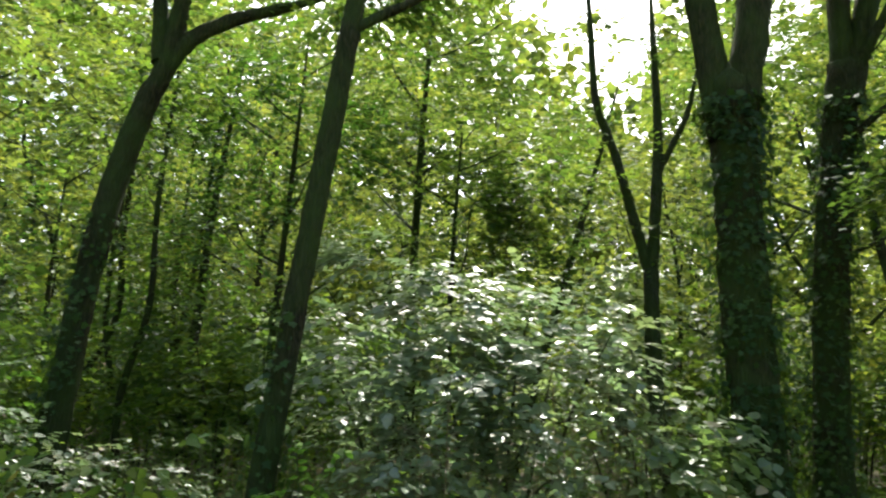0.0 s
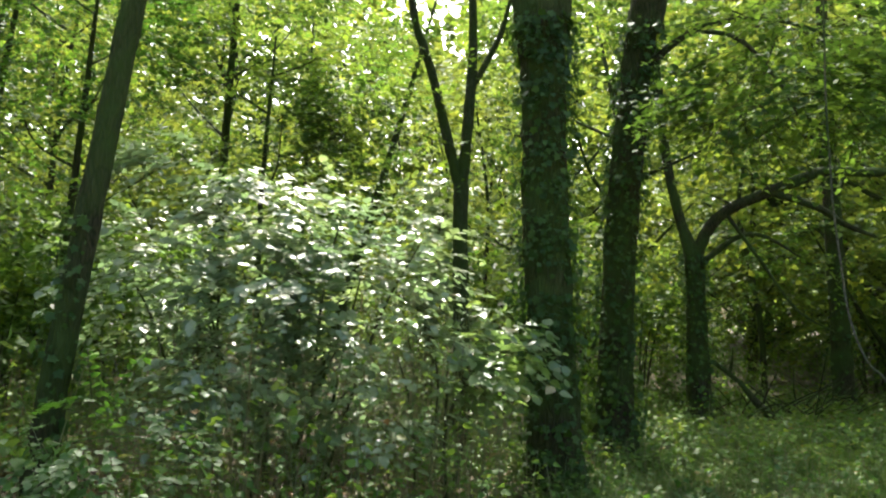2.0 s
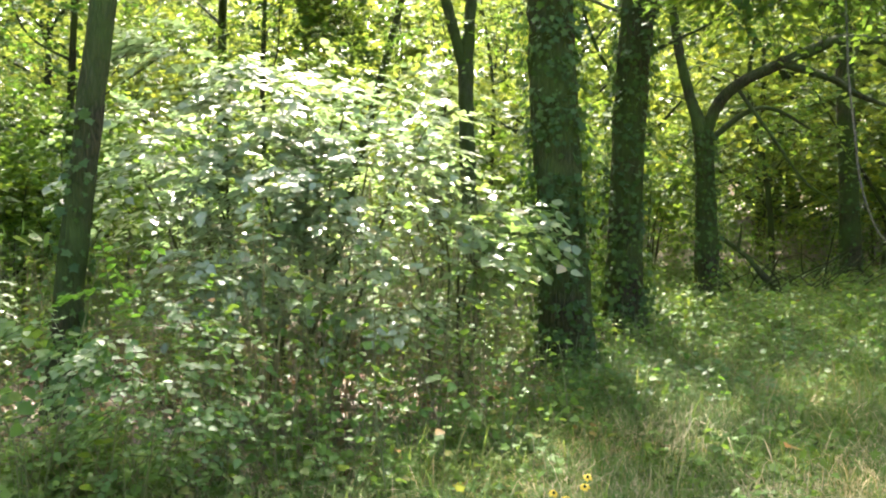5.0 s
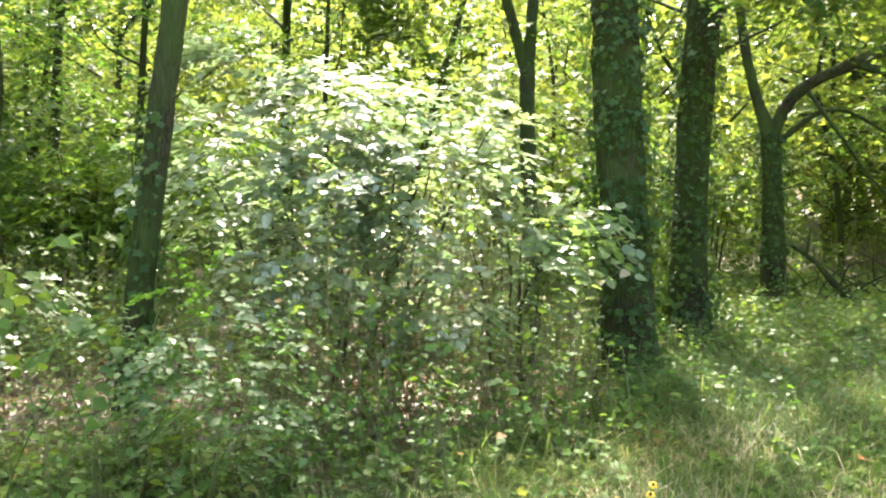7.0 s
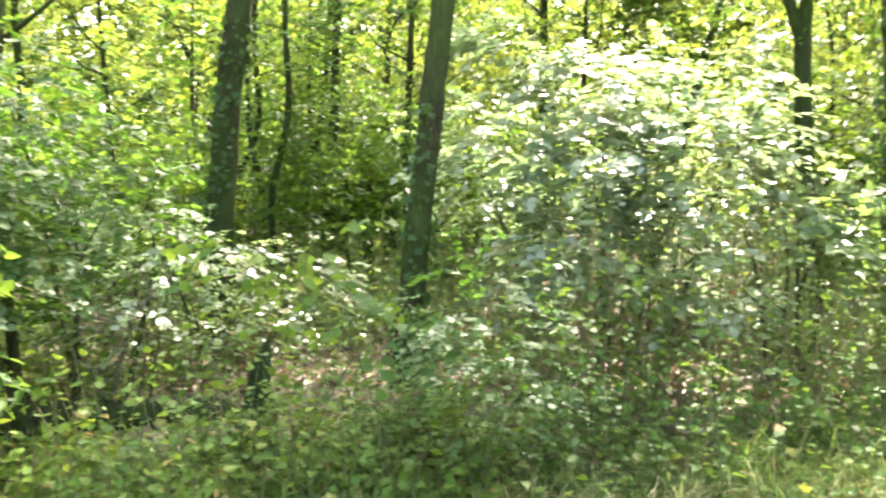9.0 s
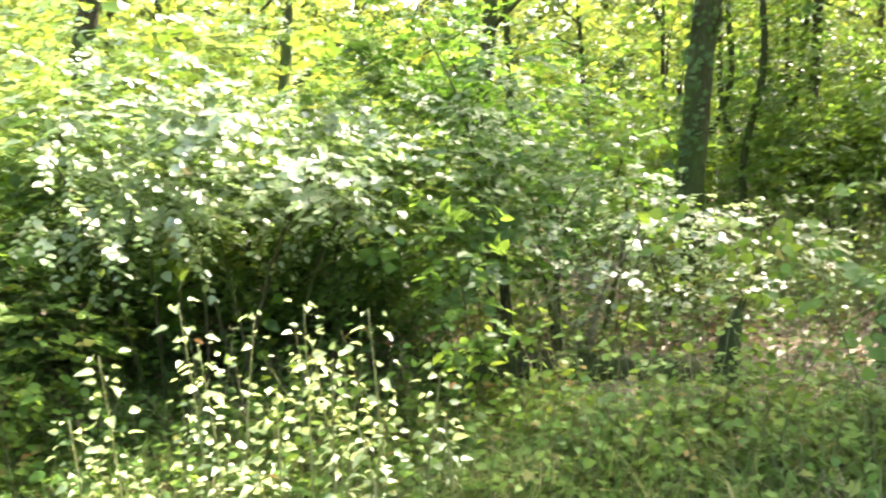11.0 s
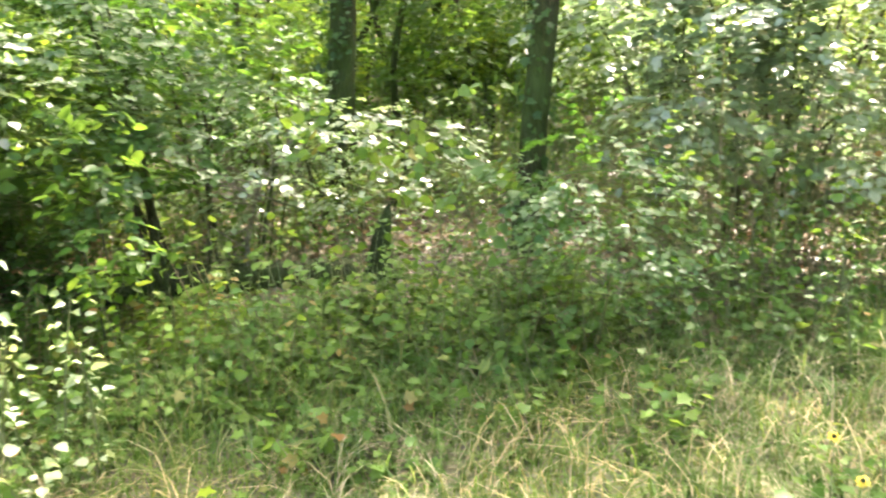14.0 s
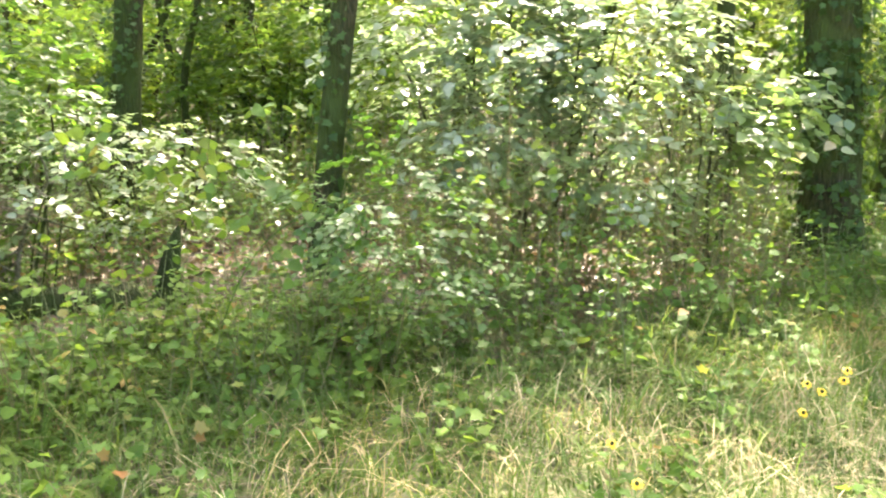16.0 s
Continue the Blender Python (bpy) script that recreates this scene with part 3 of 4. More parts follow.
near_tree("slim forked grey tree in a bright gap of the wood",
          [(-0.22, 11.5, 0), (-0.30, 11.5, 1.5), (-0.36, 11.48, 2.6), (-0.38, 11.46, 3.3)],
          [0.13, 0.105, 0.1, 0.1],
          [([(-0.38, 11.46, 3.2), (-0.61, 11.45, 4.05), (-0.88, 11.44, 4.99), (-1.11, 11.41, 5.64), (-1.2, 11.41, 6.7), (-1.3, 11.5, 8.0)], [0.075, 0.07, 0.06, 0.055, 0.045, 0.02]),
           ([(-0.38, 11.46, 3.2), (-0.32, 11.47, 4.05), (-0.28, 11.47, 5.06), (-0.33, 11.46, 6.27), (-0.39, 11.46, 7.4)], [0.08, 0.075, 0.065, 0.05, 0.02]),
           ([(-0.29, 11.47, 4.6), (-0.09, 11.47, 5.01), (0.12, 11.47, 5.5), (0.3, 11.5, 6.4)], [0.05, 0.045, 0.035, 0.012])],
          [((0.3, 11.8, 6.2), (0.8, 0.9, 0.9), 150), ((-1.7, 11.7, 4.9), (0.9, 0.8, 0.7), 90), ((-0.4, 11.9, 4.2), (1.0, 0.7, 0.7), 80)], 71, bark=BARK_GREY, creeper=0, flare=0.3)
near_tree("dark straight forest tree standing back in shade",
          [(6.47, 15.74, 0), (6.37, 15.78, 1.8), (6.24, 15.83, 3.9), (6.1, 15.9, 6.5), (6.0, 16.0, 10.0)], [0.2, 0.16, 0.15, 0.12, 0.04],
          grow_limbs([(6.24, 15.83, 3.9), (6.0, 16.0, 10.0)], 6, 0.06, 2.2, 8, 0.0),
          [((6.0, 16.0, 8.4), (2.2, 1.8, 1.8), 80)], 81, creeper=250, creeper_top=3)
near_tree("straight young tree among backlit foliage",
          [(-10.3, 7.95, 0), (-10.27, 7.95, 2.2), (-10.15, 8.1, 4.3), (-10.0, 8.3, 9.0)], [0.13, 0.11, 0.095, 0.03],
          grow_limbs([(-10.2, 8.1, 3.5), (-10.0, 8.3, 9.0)], 5, 0.04, 1.8, 9, 0.0),
          [((-10.0, 8.6, 7.0), (2.0, 1.8, 2.2), 330)], 91, flare=0.3)
near_tree("thin crooked leaning tree against bright leaves",
          [(-2.75, 13.7, 0), (-2.25, 13.81, 1.87), (-1.81, 13.88, 3.52), (-1.46, 13.92, 4.88), (-1.0, 14.0, 6.8)], [0.09, 0.075, 0.06, 0.05, 0.02],
          [], [((-1.7, 14.2, 5.9), (0.8, 0.7, 0.5), 60)], 95, flare=0.3)

near_tree("bushy young tree with drooping leafy boughs",
          [(-4.3, 13.4, 0), (-4.3, 13.4, 2.2), (-4.25, 13.35, 4.6), (-4.15, 13.3, 7.0), (-4.0, 13.3, 9.2)], [0.09, 0.075, 0.06, 0.04, 0.015],
          grow_limbs([(-4.3, 13.35, 3.2), (-4.0, 13.3, 9.2)], 8, 0.028, 2.0, 12, 0.0),
          [((-4.7, 13.4, 7.6), (1.8, 1.4, 1.5), 440), ((-3.4, 13.0, 5.6), (1.3, 0.9, 0.8), 130), ((-5.1, 13.1, 4.8), (1.2, 0.9, 0.8), 90), ((-3.9, 13.2, 6.6), (2.0, 1.0, 0.7), 150)], 131, flare=0.3)
near_tree("small shaded tree with dense dark green leaves",
          [(-3.1, 11.3, 0), (-3.05, 11.3, 1.5), (-3.05, 11.25, 3.0), (-2.95, 11.2, 5.2)], [0.05, 0.042, 0.035, 0.012],
          grow_limbs([(-3.05, 11.3, 2.0), (-2.95, 11.2, 5.2)], 6, 0.02, 1.2, 13, 0.0),
          [((-3.1, 11.2, 3.9), (1.1, 0.8, 0.9), 120), ((-2.4, 10.9, 3.0), (0.9, 0.6, 0.6), 110), ((-3.15, 11.4, 5.0), (1.1, 0.8, 0.8), 90), ((-1.7, 11.2, 3.9), (0.7, 0.5, 0.6), 110), ((-2.1, 11.5, 4.9), (1.0, 0.8, 0.7), 70)], 136, flare=0.3)
near_tree("thin leafy tree between two leaning trunks",
          [(-5.7, 11.2, 0), (-5.65, 11.15, 2.0), (-5.5, 11.1, 4.2), (-5.3, 11.0, 6.8)], [0.06, 0.05, 0.04, 0.012],
          grow_limbs([(-5.6, 11.1, 2.6), (-5.3, 11.0, 6.8)], 6, 0.02, 1.4, 14, 0.0),
          [((-5.4, 10.9, 5.2), (1.3, 0.9, 0.9), 170), ((-5.0, 11.2, 6.9), (1.3, 0.9, 0.9), 100), ((-6.1, 10.8, 3.7), (0.9, 0.7, 0.6), 80), ((-6.4, 10.6, 5.7), (1.0, 0.8, 0.7), 90)], 141, leaf=DARK_LEAF, flare=0.3)

# trees added in the dark leaf colour to stand for deep shade here
for i, (x, y) in enumerate([(-8.4, 12.9), (-10.4, 12.2)]):
    near_tree("small shaded tree with low dense leafy boughs",
              [(x, y, 0), (x + 0.05, y, 1.5), (x, y - 0.05, 3.2), (x + 0.1, y, 5.6)], [0.06, 0.05, 0.04, 0.012], grow_limbs([(x, y, 1.5), (x + 0.1, y, 5.6)], 6, 0.02, 1.4, 15 + i, 0.0),
              [((x, y, 2.9), (1.3, 1.0, 0.7), 130), ((x + 0.4, y - 0.2, 1.9), (1.2, 0.8, 0.7), 90), ((x, y, 4.6), (0.8, 0.7, 0.6), 40)], 400 + 7 * i, leaf=DARK_LEAF, flare=0.3, group="small shaded trees")

# unseen tree added for its shadow; gaps in its crown let sun patches through
near_tree("unseen leafy tree added behind the large bush to shade it",
          [(-7.7, 1.3, 0), (-7.6, 1.5, 2.0), (-7.3, 2.0, 4.0), (-6.9, 2.8, 6.2)], [0.11, 0.09, 0.07, 0.03],
          [([(-7.3, 2.0, 4.0), (-6.6, 3.6, 5.4), (-5.7, 6.0, 6.4)], [0.05, 0.035, 0.012]), ([(-7.4, 1.9, 3.6), (-6.7, 2.5, 5.0), (-6.0, 3.0, 5.9)], [0.045, 0.03, 0.012])],
          [((-6.2, 3.0, 6.1), (0.9, 0.7, 0.6), 50), ((-5.6, 7.0, 6.5), (0.9, 0.9, 0.6), 130), ((-7.0, 3.0, 6.8), (1.0, 0.9, 0.7), 70), ((-7.1, 5.9, 6.1), (1.3, 1.0, 0.6), 180), ((-6.5, 4.9, 6.2), (0.8, 0.7, 0.5), 110)], 151, flare=0.3)

POLES = [((-6.95, 9.75), (-6.80, 9.85), 0.048), ((-7.3, 11.9), (-7.15, 11.98), 0.085), ((-8.2, 12.5), (-7.75, 12.6), 0.055), ((-8.24, 11.27), (-8.5, 11.35), 0.05),
         ((-9.2, 11.6), (-8.8, 11.9), 0.06), ((-11.6, 9.0), (-11.4, 9.3), 0.07), ((5.9, 18.4), (5.7, 18.6), 0.06), ((8.0, 14.4), (8.3, 14.7), 0.07)]
for i, (foot, top, r) in enumerate(POLES):
    g = np.random.default_rng(300 + i)
    h = 6.0 + 2.0 * g.random()
    bend = [g.normal(0, 0.12) for _ in range(4)]
    near_tree("thin shaded understorey tree with sparse leaves",
              [(foot[0], foot[1], 0), (foot[0] + bend[0], foot[1], 1.3), (top[0] + bend[1], top[1], 2.6), (top[0] + bend[2], top[1] + bend[3], 4.2), (top[0] + 0.1, top[1] + 0.2, h)],
              [r * 1.15, r, r * 0.9, r * 0.75, r * 0.25], [], [((top[0], top[1] + 0.2, h - 1.0), (1.3, 1.2, 1.3), 130), ((top[0], top[1] - 0.1, 3.4), (0.8, 0.6, 0.8), 70)], 310 + 3 * i, flare=0.3, group="thin understorey trees")


# ---------------------------------------------------------------- trees deeper in the wood
def wood_tree(seed, height, leafy_from, n, size, label):
    g = np.random.default_rng(seed)
    t = thing("forest_tree", (0, 0, 0), label, "tree", "trees deep in the wood")
    top = (g.normal(0, 0.5), g.normal(0, 0.5), height)
    stem = [(0, 0, -0.3), (g.normal(0, 0.12), g.normal(0, 0.12), height * 0.15), (g.normal(0, 0.3), g.normal(0, 0.3), height * 0.35), (g.normal(0, 0.5), g.normal(0, 0.5), height * 0.65), top]
    link("trunk", tube(stem, [0.105, 0.085, 0.065, 0.045, 0.02], 9, 5, 0.05, 0.4), BARK, t, smooth=True)
    limbs = grow_limbs(stem, 11, 0.045, 2.5, seed + 1, leafy_from)
    blobs = []
    for pts, rr in limbs:
        link("limb", tube(pts, rr, 6, 4, 0.06), BARK, t, smooth=True)
        blobs.append((pts[-1], (1.15 + 0.4 * g.random(), 1.15 + 0.4 * g.random(), 0.75 + 0.3 * g.random()), n))
    blobs.append((top, (1.3, 1.3, 1.1), n))
    for f in (0.3, 0.48, 0.68):
        blobs.append((spline(stem, 10)[int(f * 40)], (0.95, 0.95, 0.9), int(n * 0.7)))
    lv, _ = foliage((0, 0, 0), blobs, 9, 0.65, size, "plain", seed + 2, 0.2, 0.006, scale=1.3)
    link("crown", lv, FAR_LEAF, t, kind="stuff")
    return t


def wood_bush(seed, height):
    g = np.random.default_rng(seed)
    t = thing("bush", (0, 0, 0), "dense green understorey bush beneath the trees", "bush", "understorey bushes")
    blobs = []
    for i in range(6):
        a, r = i * 1.1 + g.random(), 0.3 + 0.6 * g.random()
        e = (r * math.cos(a), r * math.sin(a), height * (0.35 + 0.5 * g.random()))
        link("stem", tube([(0.1 * math.cos(a), 0.1 * math.sin(a), -0.1), (0.4 * e[0], 0.4 * e[1], 0.5 * e[2]), e], [0.022, 0.016, 0.006], 5, 3), TWIG, t)
        blobs.append((e, (0.75, 0.75, 0.6), 36))
    lv, _ = foliage((0, 0, 0), blobs, 7, 0.42, 0.116, "plain", seed + 2, 0.0)
    link("leaves", lv, CANOPY, t, kind="stuff")
    return t


def scatter(count, near, far, az0, az1, gap, seed, taken):
    g = np.random.default_rng(seed)
    out = []
    for _ in range(6000):
        if len(out) == count:
            break
        a, d = radians(az0 + (az1 - az0) * g.random()), math.sqrt(near ** 2 + (far ** 2 - near ** 2) * g.random())
        p = (d * math.sin(a), d * math.cos(a))
        if all(math.hypot(p[0] - q[0], p[1] - q[1]) > gap for q in taken + out):
            out.append(p)
    return out


TAKEN = [(-5.4, 6.6), (-3.0, 5.8), (0.6, 7.6), (1.5, 9.5), (3.2, 12.8), (-0.3, 11.5), (6.4, 15.8), (-10.2, 8.0), (-2.0, 13.8)] + [f for f, _, _ in POLES]
def plant_wood(kinds, heights, spots, seed, lo, hi):
    g = np.random.default_rng(seed)
    for i, (x, y) in enumerate(spots):
        k = i % len(kinds)
        az, d = math.degrees(math.atan2(x, y)), math.hypot(x, y)
        s = lo + (hi - lo) * g.random()
        if heights:                                # lower, sunnier wood on one hand, taller shade on the other
            s *= 0.86 if -50 < az < -22 else 1.12 if 2 < az < 28 else 1.0
        if -14 - 80 / d < az < -1.5 + 80 / d and heights:            # the wood is lower where the sky opens
            s = min(s, (0.9 + d * (0.28 if az > -8 else 0.37)) / heights[k])
        m = pose(x, y, float(ground_z(x, y)), 0, 0, 360 * g.random())
        o = kinds[k] if i < len(kinds) else copy_thing(kinds[k], m)
        o.matrix_basis = m
        o.scale = (s, s, s)


HIGH, FAR_HIGH = (9.0, 7.5, 10.0, 6.0), (10.0, 8.0, 12.0)
spots = [p for p in scatter(27, 12.5, 24, -100, 44, 1.9, 4, TAKEN) if not 10 < math.degrees(math.atan2(p[0], p[1])) < 19]
spots = [p for p in spots if not (-2.8 < p[0] < 0.6 and p[1] < 17)]        # the bright gap
spots += [(8.6, 18.6), (2.2, 17.6), (11.2, 20.0), (6.9, 22.5)]
plant_wood([wood_tree(500 + 10 * i, h, lo, 46, 0.13, "leafy broad-leaved tree in the wood, sunlit from behind") for i, (h, lo) in enumerate(zip(HIGH, (0.15, 0.1, 0.2, 0.08)))], HIGH, spots, 77, 0.95, 1.35)
spots = scatter(54, 25, 48, -102, 48, 2.2, 5, TAKEN)
plant_wood([wood_tree(600 + 10 * i, h, lo, 32, 0.185, "distant leafy tree filling the back of the wood") for i, (h, lo) in enumerate(zip(FAR_HIGH, (0.08, 0.06, 0.1)))], FAR_HIGH, spots, 78, 1.35, 1.85)
bushes = [wood_bush(700 + 10 * i, h) for i, h in enumerate([2.2, 3.0, 1.7, 2.6])]
spots = scatter(98, 8.4, 36, -98, 42, 0.95, 9, TAKEN)
spots = [p for p in spots if into_wood(p[0], p[1]) > 1.0 and not (0.2 < p[0] < 5.2 and p[1] < 11.0)]
spots += [(-7.2, 10.6), (-8.4, 10.2), (-6.4, 11.6), (-9.3, 10.9), (-7.8, 13.0), (-5.2, 10.2), (-9.6, 9.2), (-6.8, 12.9), (-8.9, 12.4), (-5.6, 12.6)]
spots += [(-7.1, 0.4), (-7.3, 1.6), (-7.2, 2.7), (-8.0, 2.1), (-8.1, 0.8), (-6.9, -0.8), (-6.7, 3.2), (-7.4, 4.0)]
plant_wood(bushes, None, spots, 79, 0.8, 1.35)


def far_woods():
    """The leafy mass that closes the wood all round, beyond the single trees."""
    n = 88000
    a = np.radians(np.where(rng.random(n) < 0.8, rng.uniform(-105, 50, n), rng.uniform(50, 255, n)))
    d = rng.uniform(48, 62, n)
    top = 26 + 5 * patchy(np.stack([40 * np.sin(a), 40 * np.cos(a), 0 * a], 1), 0.16, 4)
    low = np.interp(np.degrees(a), [-42, -40, -36, -34, -15, -13, -8, -3.5, -2, 0, 4, 5.5, 8, 9], [40, 23, 23, 40, 40, 26, 22.5, 18.5, 20, 40, 40, 20, 20, 40])     # the skyline dips where the sky opens
    top = np.minimum(top, low)
    p = np.stack([d * np.sin(a), d * np.cos(a), 0.3 + top * rng.random(n)], 1)
    p[:, 2] += ground_z(p[:, 0], p[:, 1])
    tip = rng.standard_normal((n, 3)) * (1, 1, 0.5)
    nor = np.array([0, 0, 0.7]) + 0.6 * rng.standard_normal((n, 3))
    ob = link("far_woods", leaves(p, tip, nor, 0.6 + 0.5 * rng.random(n), "plain"), FAR_LEAF)
    tagged(ob, "distant green wood closing the view all round", "woods", kind="stuff")


far_woods()


# ---------------------------------------------------------------- shrubs at the edge of the wood
def shrub(name, label, category, foot, blobs, size, k, reach, seed, leaf=SHRUB, shape="oval", stems=5, gaps=0.0, width=1.0, flat=0.19, scale=2.2, group="", thick=0.016, tilt=0.45, wood=TWIG):
    base = (foot[0], foot[1], float(ground_z(foot[0], foot[1])))
    t = thing(name, base, label, category, group)
    g = np.random.default_rng(seed)
    for i in range(stems):
        c = np.asarray(blobs[i % len(blobs)][0], float)
        e = c + np.asarray(blobs[i % len(blobs)][1]) * g.uniform(-0.5, 0.5, 3)
        b = np.array([base[0] + 0.35 * (e[0] - base[0]) + g.normal(0, 0.12), base[1] + 0.35 * (e[1] - base[1]) + g.normal(0, 0.12), 0.0])
        b[2] = ground_z(b[0], b[1]) - 0.05
        mid = 0.5 * (b + e) + np.array([g.normal(0, 0.08), g.normal(0, 0.08), 0.18 * (e[2] - b[2])])
        link("stem", shift(tube([b, mid, e], [thick, thick * 0.75, thick * 0.3], 6, 4, 0.05), base), wood, t)
    lv, tw = foliage(base, blobs, k, reach, size, shape, seed, gaps, 0.0025, flat, scale, width, tilt)
    f = link("foliage", lv, leaf, t, kind="stuff")
    link("branchwork", tw, TWIG, f, kind="stuff")
    return t


shrub("shrub", "broad shrub with glossy grey-green oval leaves beside a slender tree", "shrub", (-1.6, 6.8),
      [((-2.25, 6.5, 1.75), (0.9, 0.6, 0.5), 128), ((-1.4, 6.5, 1.62), (1.0, 0.65, 0.52), 132), ((-1.9, 6.9, 2.25), (0.8, 0.6, 0.42), 120), ((-0.95, 6.7, 1.5), (0.7, 0.5, 0.45), 100),
       ((-1.9, 6.1, 1.1), (0.95, 0.45, 0.3), 56), ((-0.8, 6.2, 1.0), (0.8, 0.45, 0.3), 52), ((-2.1, 7.0, 2.7), (0.75, 0.5, 0.3), 80), ((-1.2, 6.9, 2.3), (0.6, 0.4, 0.3), 48),
       ((-0.75, 7.0, 2.0), (0.5, 0.4, 0.35), 48), ((-2.9, 6.8, 1.9), (0.5, 0.4, 0.4), 40)], 0.088, 9, 0.36, 101, shape="oval", stems=14, gaps=0.25, flat=0.2, width=0.95, tilt=0.36)
shrub("shrub", "sunlit shrub glinting in the bright gap of the wood", "shrub", (-0.9, 12.6),
      [((-0.85, 12.5, 2.7), (0.55, 0.5, 0.5), 70), ((-1.05, 12.4, 1.9), (0.6, 0.5, 0.5), 70), ((-0.6, 12.7, 3.4), (0.45, 0.4, 0.4), 45), ((-0.7, 12.3, 1.2), (0.7, 0.5, 0.45), 60)], 0.12, 7, 0.36, 111, shape="oval", stems=8, flat=0.3)
shrub("shrub", "leafy shrub arching low beside the thick twin-stemmed tree", "shrub", (-0.2, 6.3),
      [((-0.4, 6.5, 1.2), (0.5, 0.4, 0.33), 60), ((0.05, 6.6, 1.28), (0.36, 0.35, 0.22), 36)], 0.1, 7, 0.3, 121, leaf=BUSH, shape="ovate", stems=7, flat=0.3)
shrub("sapling", "large-leaved sapling with broad drooping leaves", "sapling", (-2.2, 3.8),
      [((-1.95, 3.7, 1.3), (0.4, 0.3, 0.2), 9), ((-2.35, 3.55, 1.24), (0.4, 0.3, 0.22), 10), ((-2.65, 3.45, 1.15), (0.36, 0.3, 0.2), 8), ((-2.2, 3.6, 0.95), (0.5, 0.3, 0.2), 9)], 0.07, 7, 0.28, 147, leaf=WEED, shape="ovate", stems=2, thick=0.005, flat=0.5, wood=STEM)
shrub("shrub", "pale-leaved shrub on the sunny floor before a leaning trunk", "shrub", (-4.6, 5.7),
      [((-4.75, 5.6, 0.95), (0.6, 0.4, 0.3), 80), ((-4.0, 5.75, 0.8), (0.45, 0.35, 0.26), 45), ((-5.3, 5.3, 1.05), (0.5, 0.4, 0.35), 80), ((-4.6, 5.4, 0.5), (0.6, 0.4, 0.25), 40)], 0.058, 9, 0.28, 157, shape="oval", stems=7, thick=0.009, gaps=0.1)
shrub("sapling", "feathery green sapling with a long arching twig", "sapling", (-1.75, 3.75),
      [((-1.55, 3.55, 1.02), (0.42, 0.3, 0.2), 55), ((-1.4, 3.65, 0.78), (0.35, 0.3, 0.22), 40), ((-1.6, 3.9, 0.42), (0.3, 0.3, 0.22), 30)], 0.042, 11, 0.26, 141, leaf=DARK_LEAF, stems=3, thick=0.005, wood=STEM)
shrub("bush", "dense green bush shading the wood floor", "bush", (-5.0, 4.4),
      [((-5.4, 3.7, 1.55), (0.6, 0.5, 0.5), 110), ((-5.3, 4.6, 1.75), (0.6, 0.5, 0.5), 110), ((-4.75, 4.7, 1.35), (0.5, 0.45, 0.35), 80), ((-5.9, 4.4, 2.3), (0.7, 0.6, 0.6), 110)], 0.07, 9, 0.3, 161, leaf=DARK_LEAF, stems=9)
shrub("bush", "large bush arching over a dark hollow, sunlit on top", "bush", (-5.6, 1.8),
      [((-5.1, 0.75, 1.75), (0.7, 0.6, 0.55), 150), ((-4.95, 1.35, 1.55), (0.6, 0.5, 0.32), 120), ((-4.9, 2.05, 1.6), (0.6, 0.55, 0.32), 120), ((-4.8, 2.75, 1.5), (0.5, 0.5, 0.3), 100),
       ((-5.6, 1.4, 2.2), (0.9, 0.8, 0.5), 160), ((-5.7, 2.6, 2.2), (0.9, 0.8, 0.55), 160), ((-5.3, 0.0, 1.9), (0.8, 0.7, 0.7), 140)], 0.05, 15, 0.36, 181, leaf=BUSH, stems=5, flat=0.24)
# pale leaves added on the large bush to paint its patch of sun
shrub("sapling", "pale-leaved sapling added as the sun patch over the dark hollow", "sapling", (-4.7, 1.7),
      [((-4.75, 1.5, 1.8), (0.3, 0.25, 0.2), 34), ((-4.5, 2.15, 1.52), (0.32, 0.25, 0.1), 22), ((-4.85, 1.35, 1.5), (0.25, 0.3, 0.15), 22)], 0.07, 8, 0.28, 187, shape="ovate", stems=4, thick=0.008, flat=0.3, tilt=0.7)
# back of the hollow: dark leaf colour deepens the shade
shrub("bush", "leafy bush deep in the hollow, shade put into its dark leaves", "bush", (-6.3, 1.9),
      [((-6.3, 1.1, 0.8), (0.4, 0.8, 0.8), 330), ((-6.3, 2.3, 0.8), (0.4, 0.8, 0.8), 330), ((-6.0, 3.3, 1.1), (0.4, 0.5, 0.7), 150), ((-5.7, 3.1, 0.65), (0.5, 0.5, 0.6), 130), ((-6.0, 0.3, 0.7), (0.5, 0.5, 0.6), 120), ((-6.3, 1.8, 1.5), (0.6, 0.9, 0.4), 90)], 0.07, 10, 0.3, 191, leaf=DARK_LEAF, shape="plain", stems=6)
shrub("bush", "low leafy bush closing the side of the hollow", "bush", (-4.7, 0.3),
      [((-4.65, 0.35, 0.85), (0.4, 0.45, 0.5), 110), ((-4.6, 0.0, 0.4), (0.45, 0.45, 0.4), 80), ((-4.9, 0.8, 0.55), (0.35, 0.3, 0.35), 50)], 0.06, 9, 0.26, 201, leaf=WEED, stems=7)
shrub("shrub", "small sparse shrub with shining leaves among dead twigs", "shrub", (-4.15, 4.15),
      [((-4.0, 4.3, 1.05), (0.22, 0.22, 0.12), 22), ((-4.32, 4.0, 1.05), (0.24, 0.22, 0.14), 24), ((-4.15, 4.15, 0.75), (0.35, 0.3, 0.2), 24)], 0.055, 8, 0.22, 271, leaf=SHRUB, stems=4, thick=0.007)
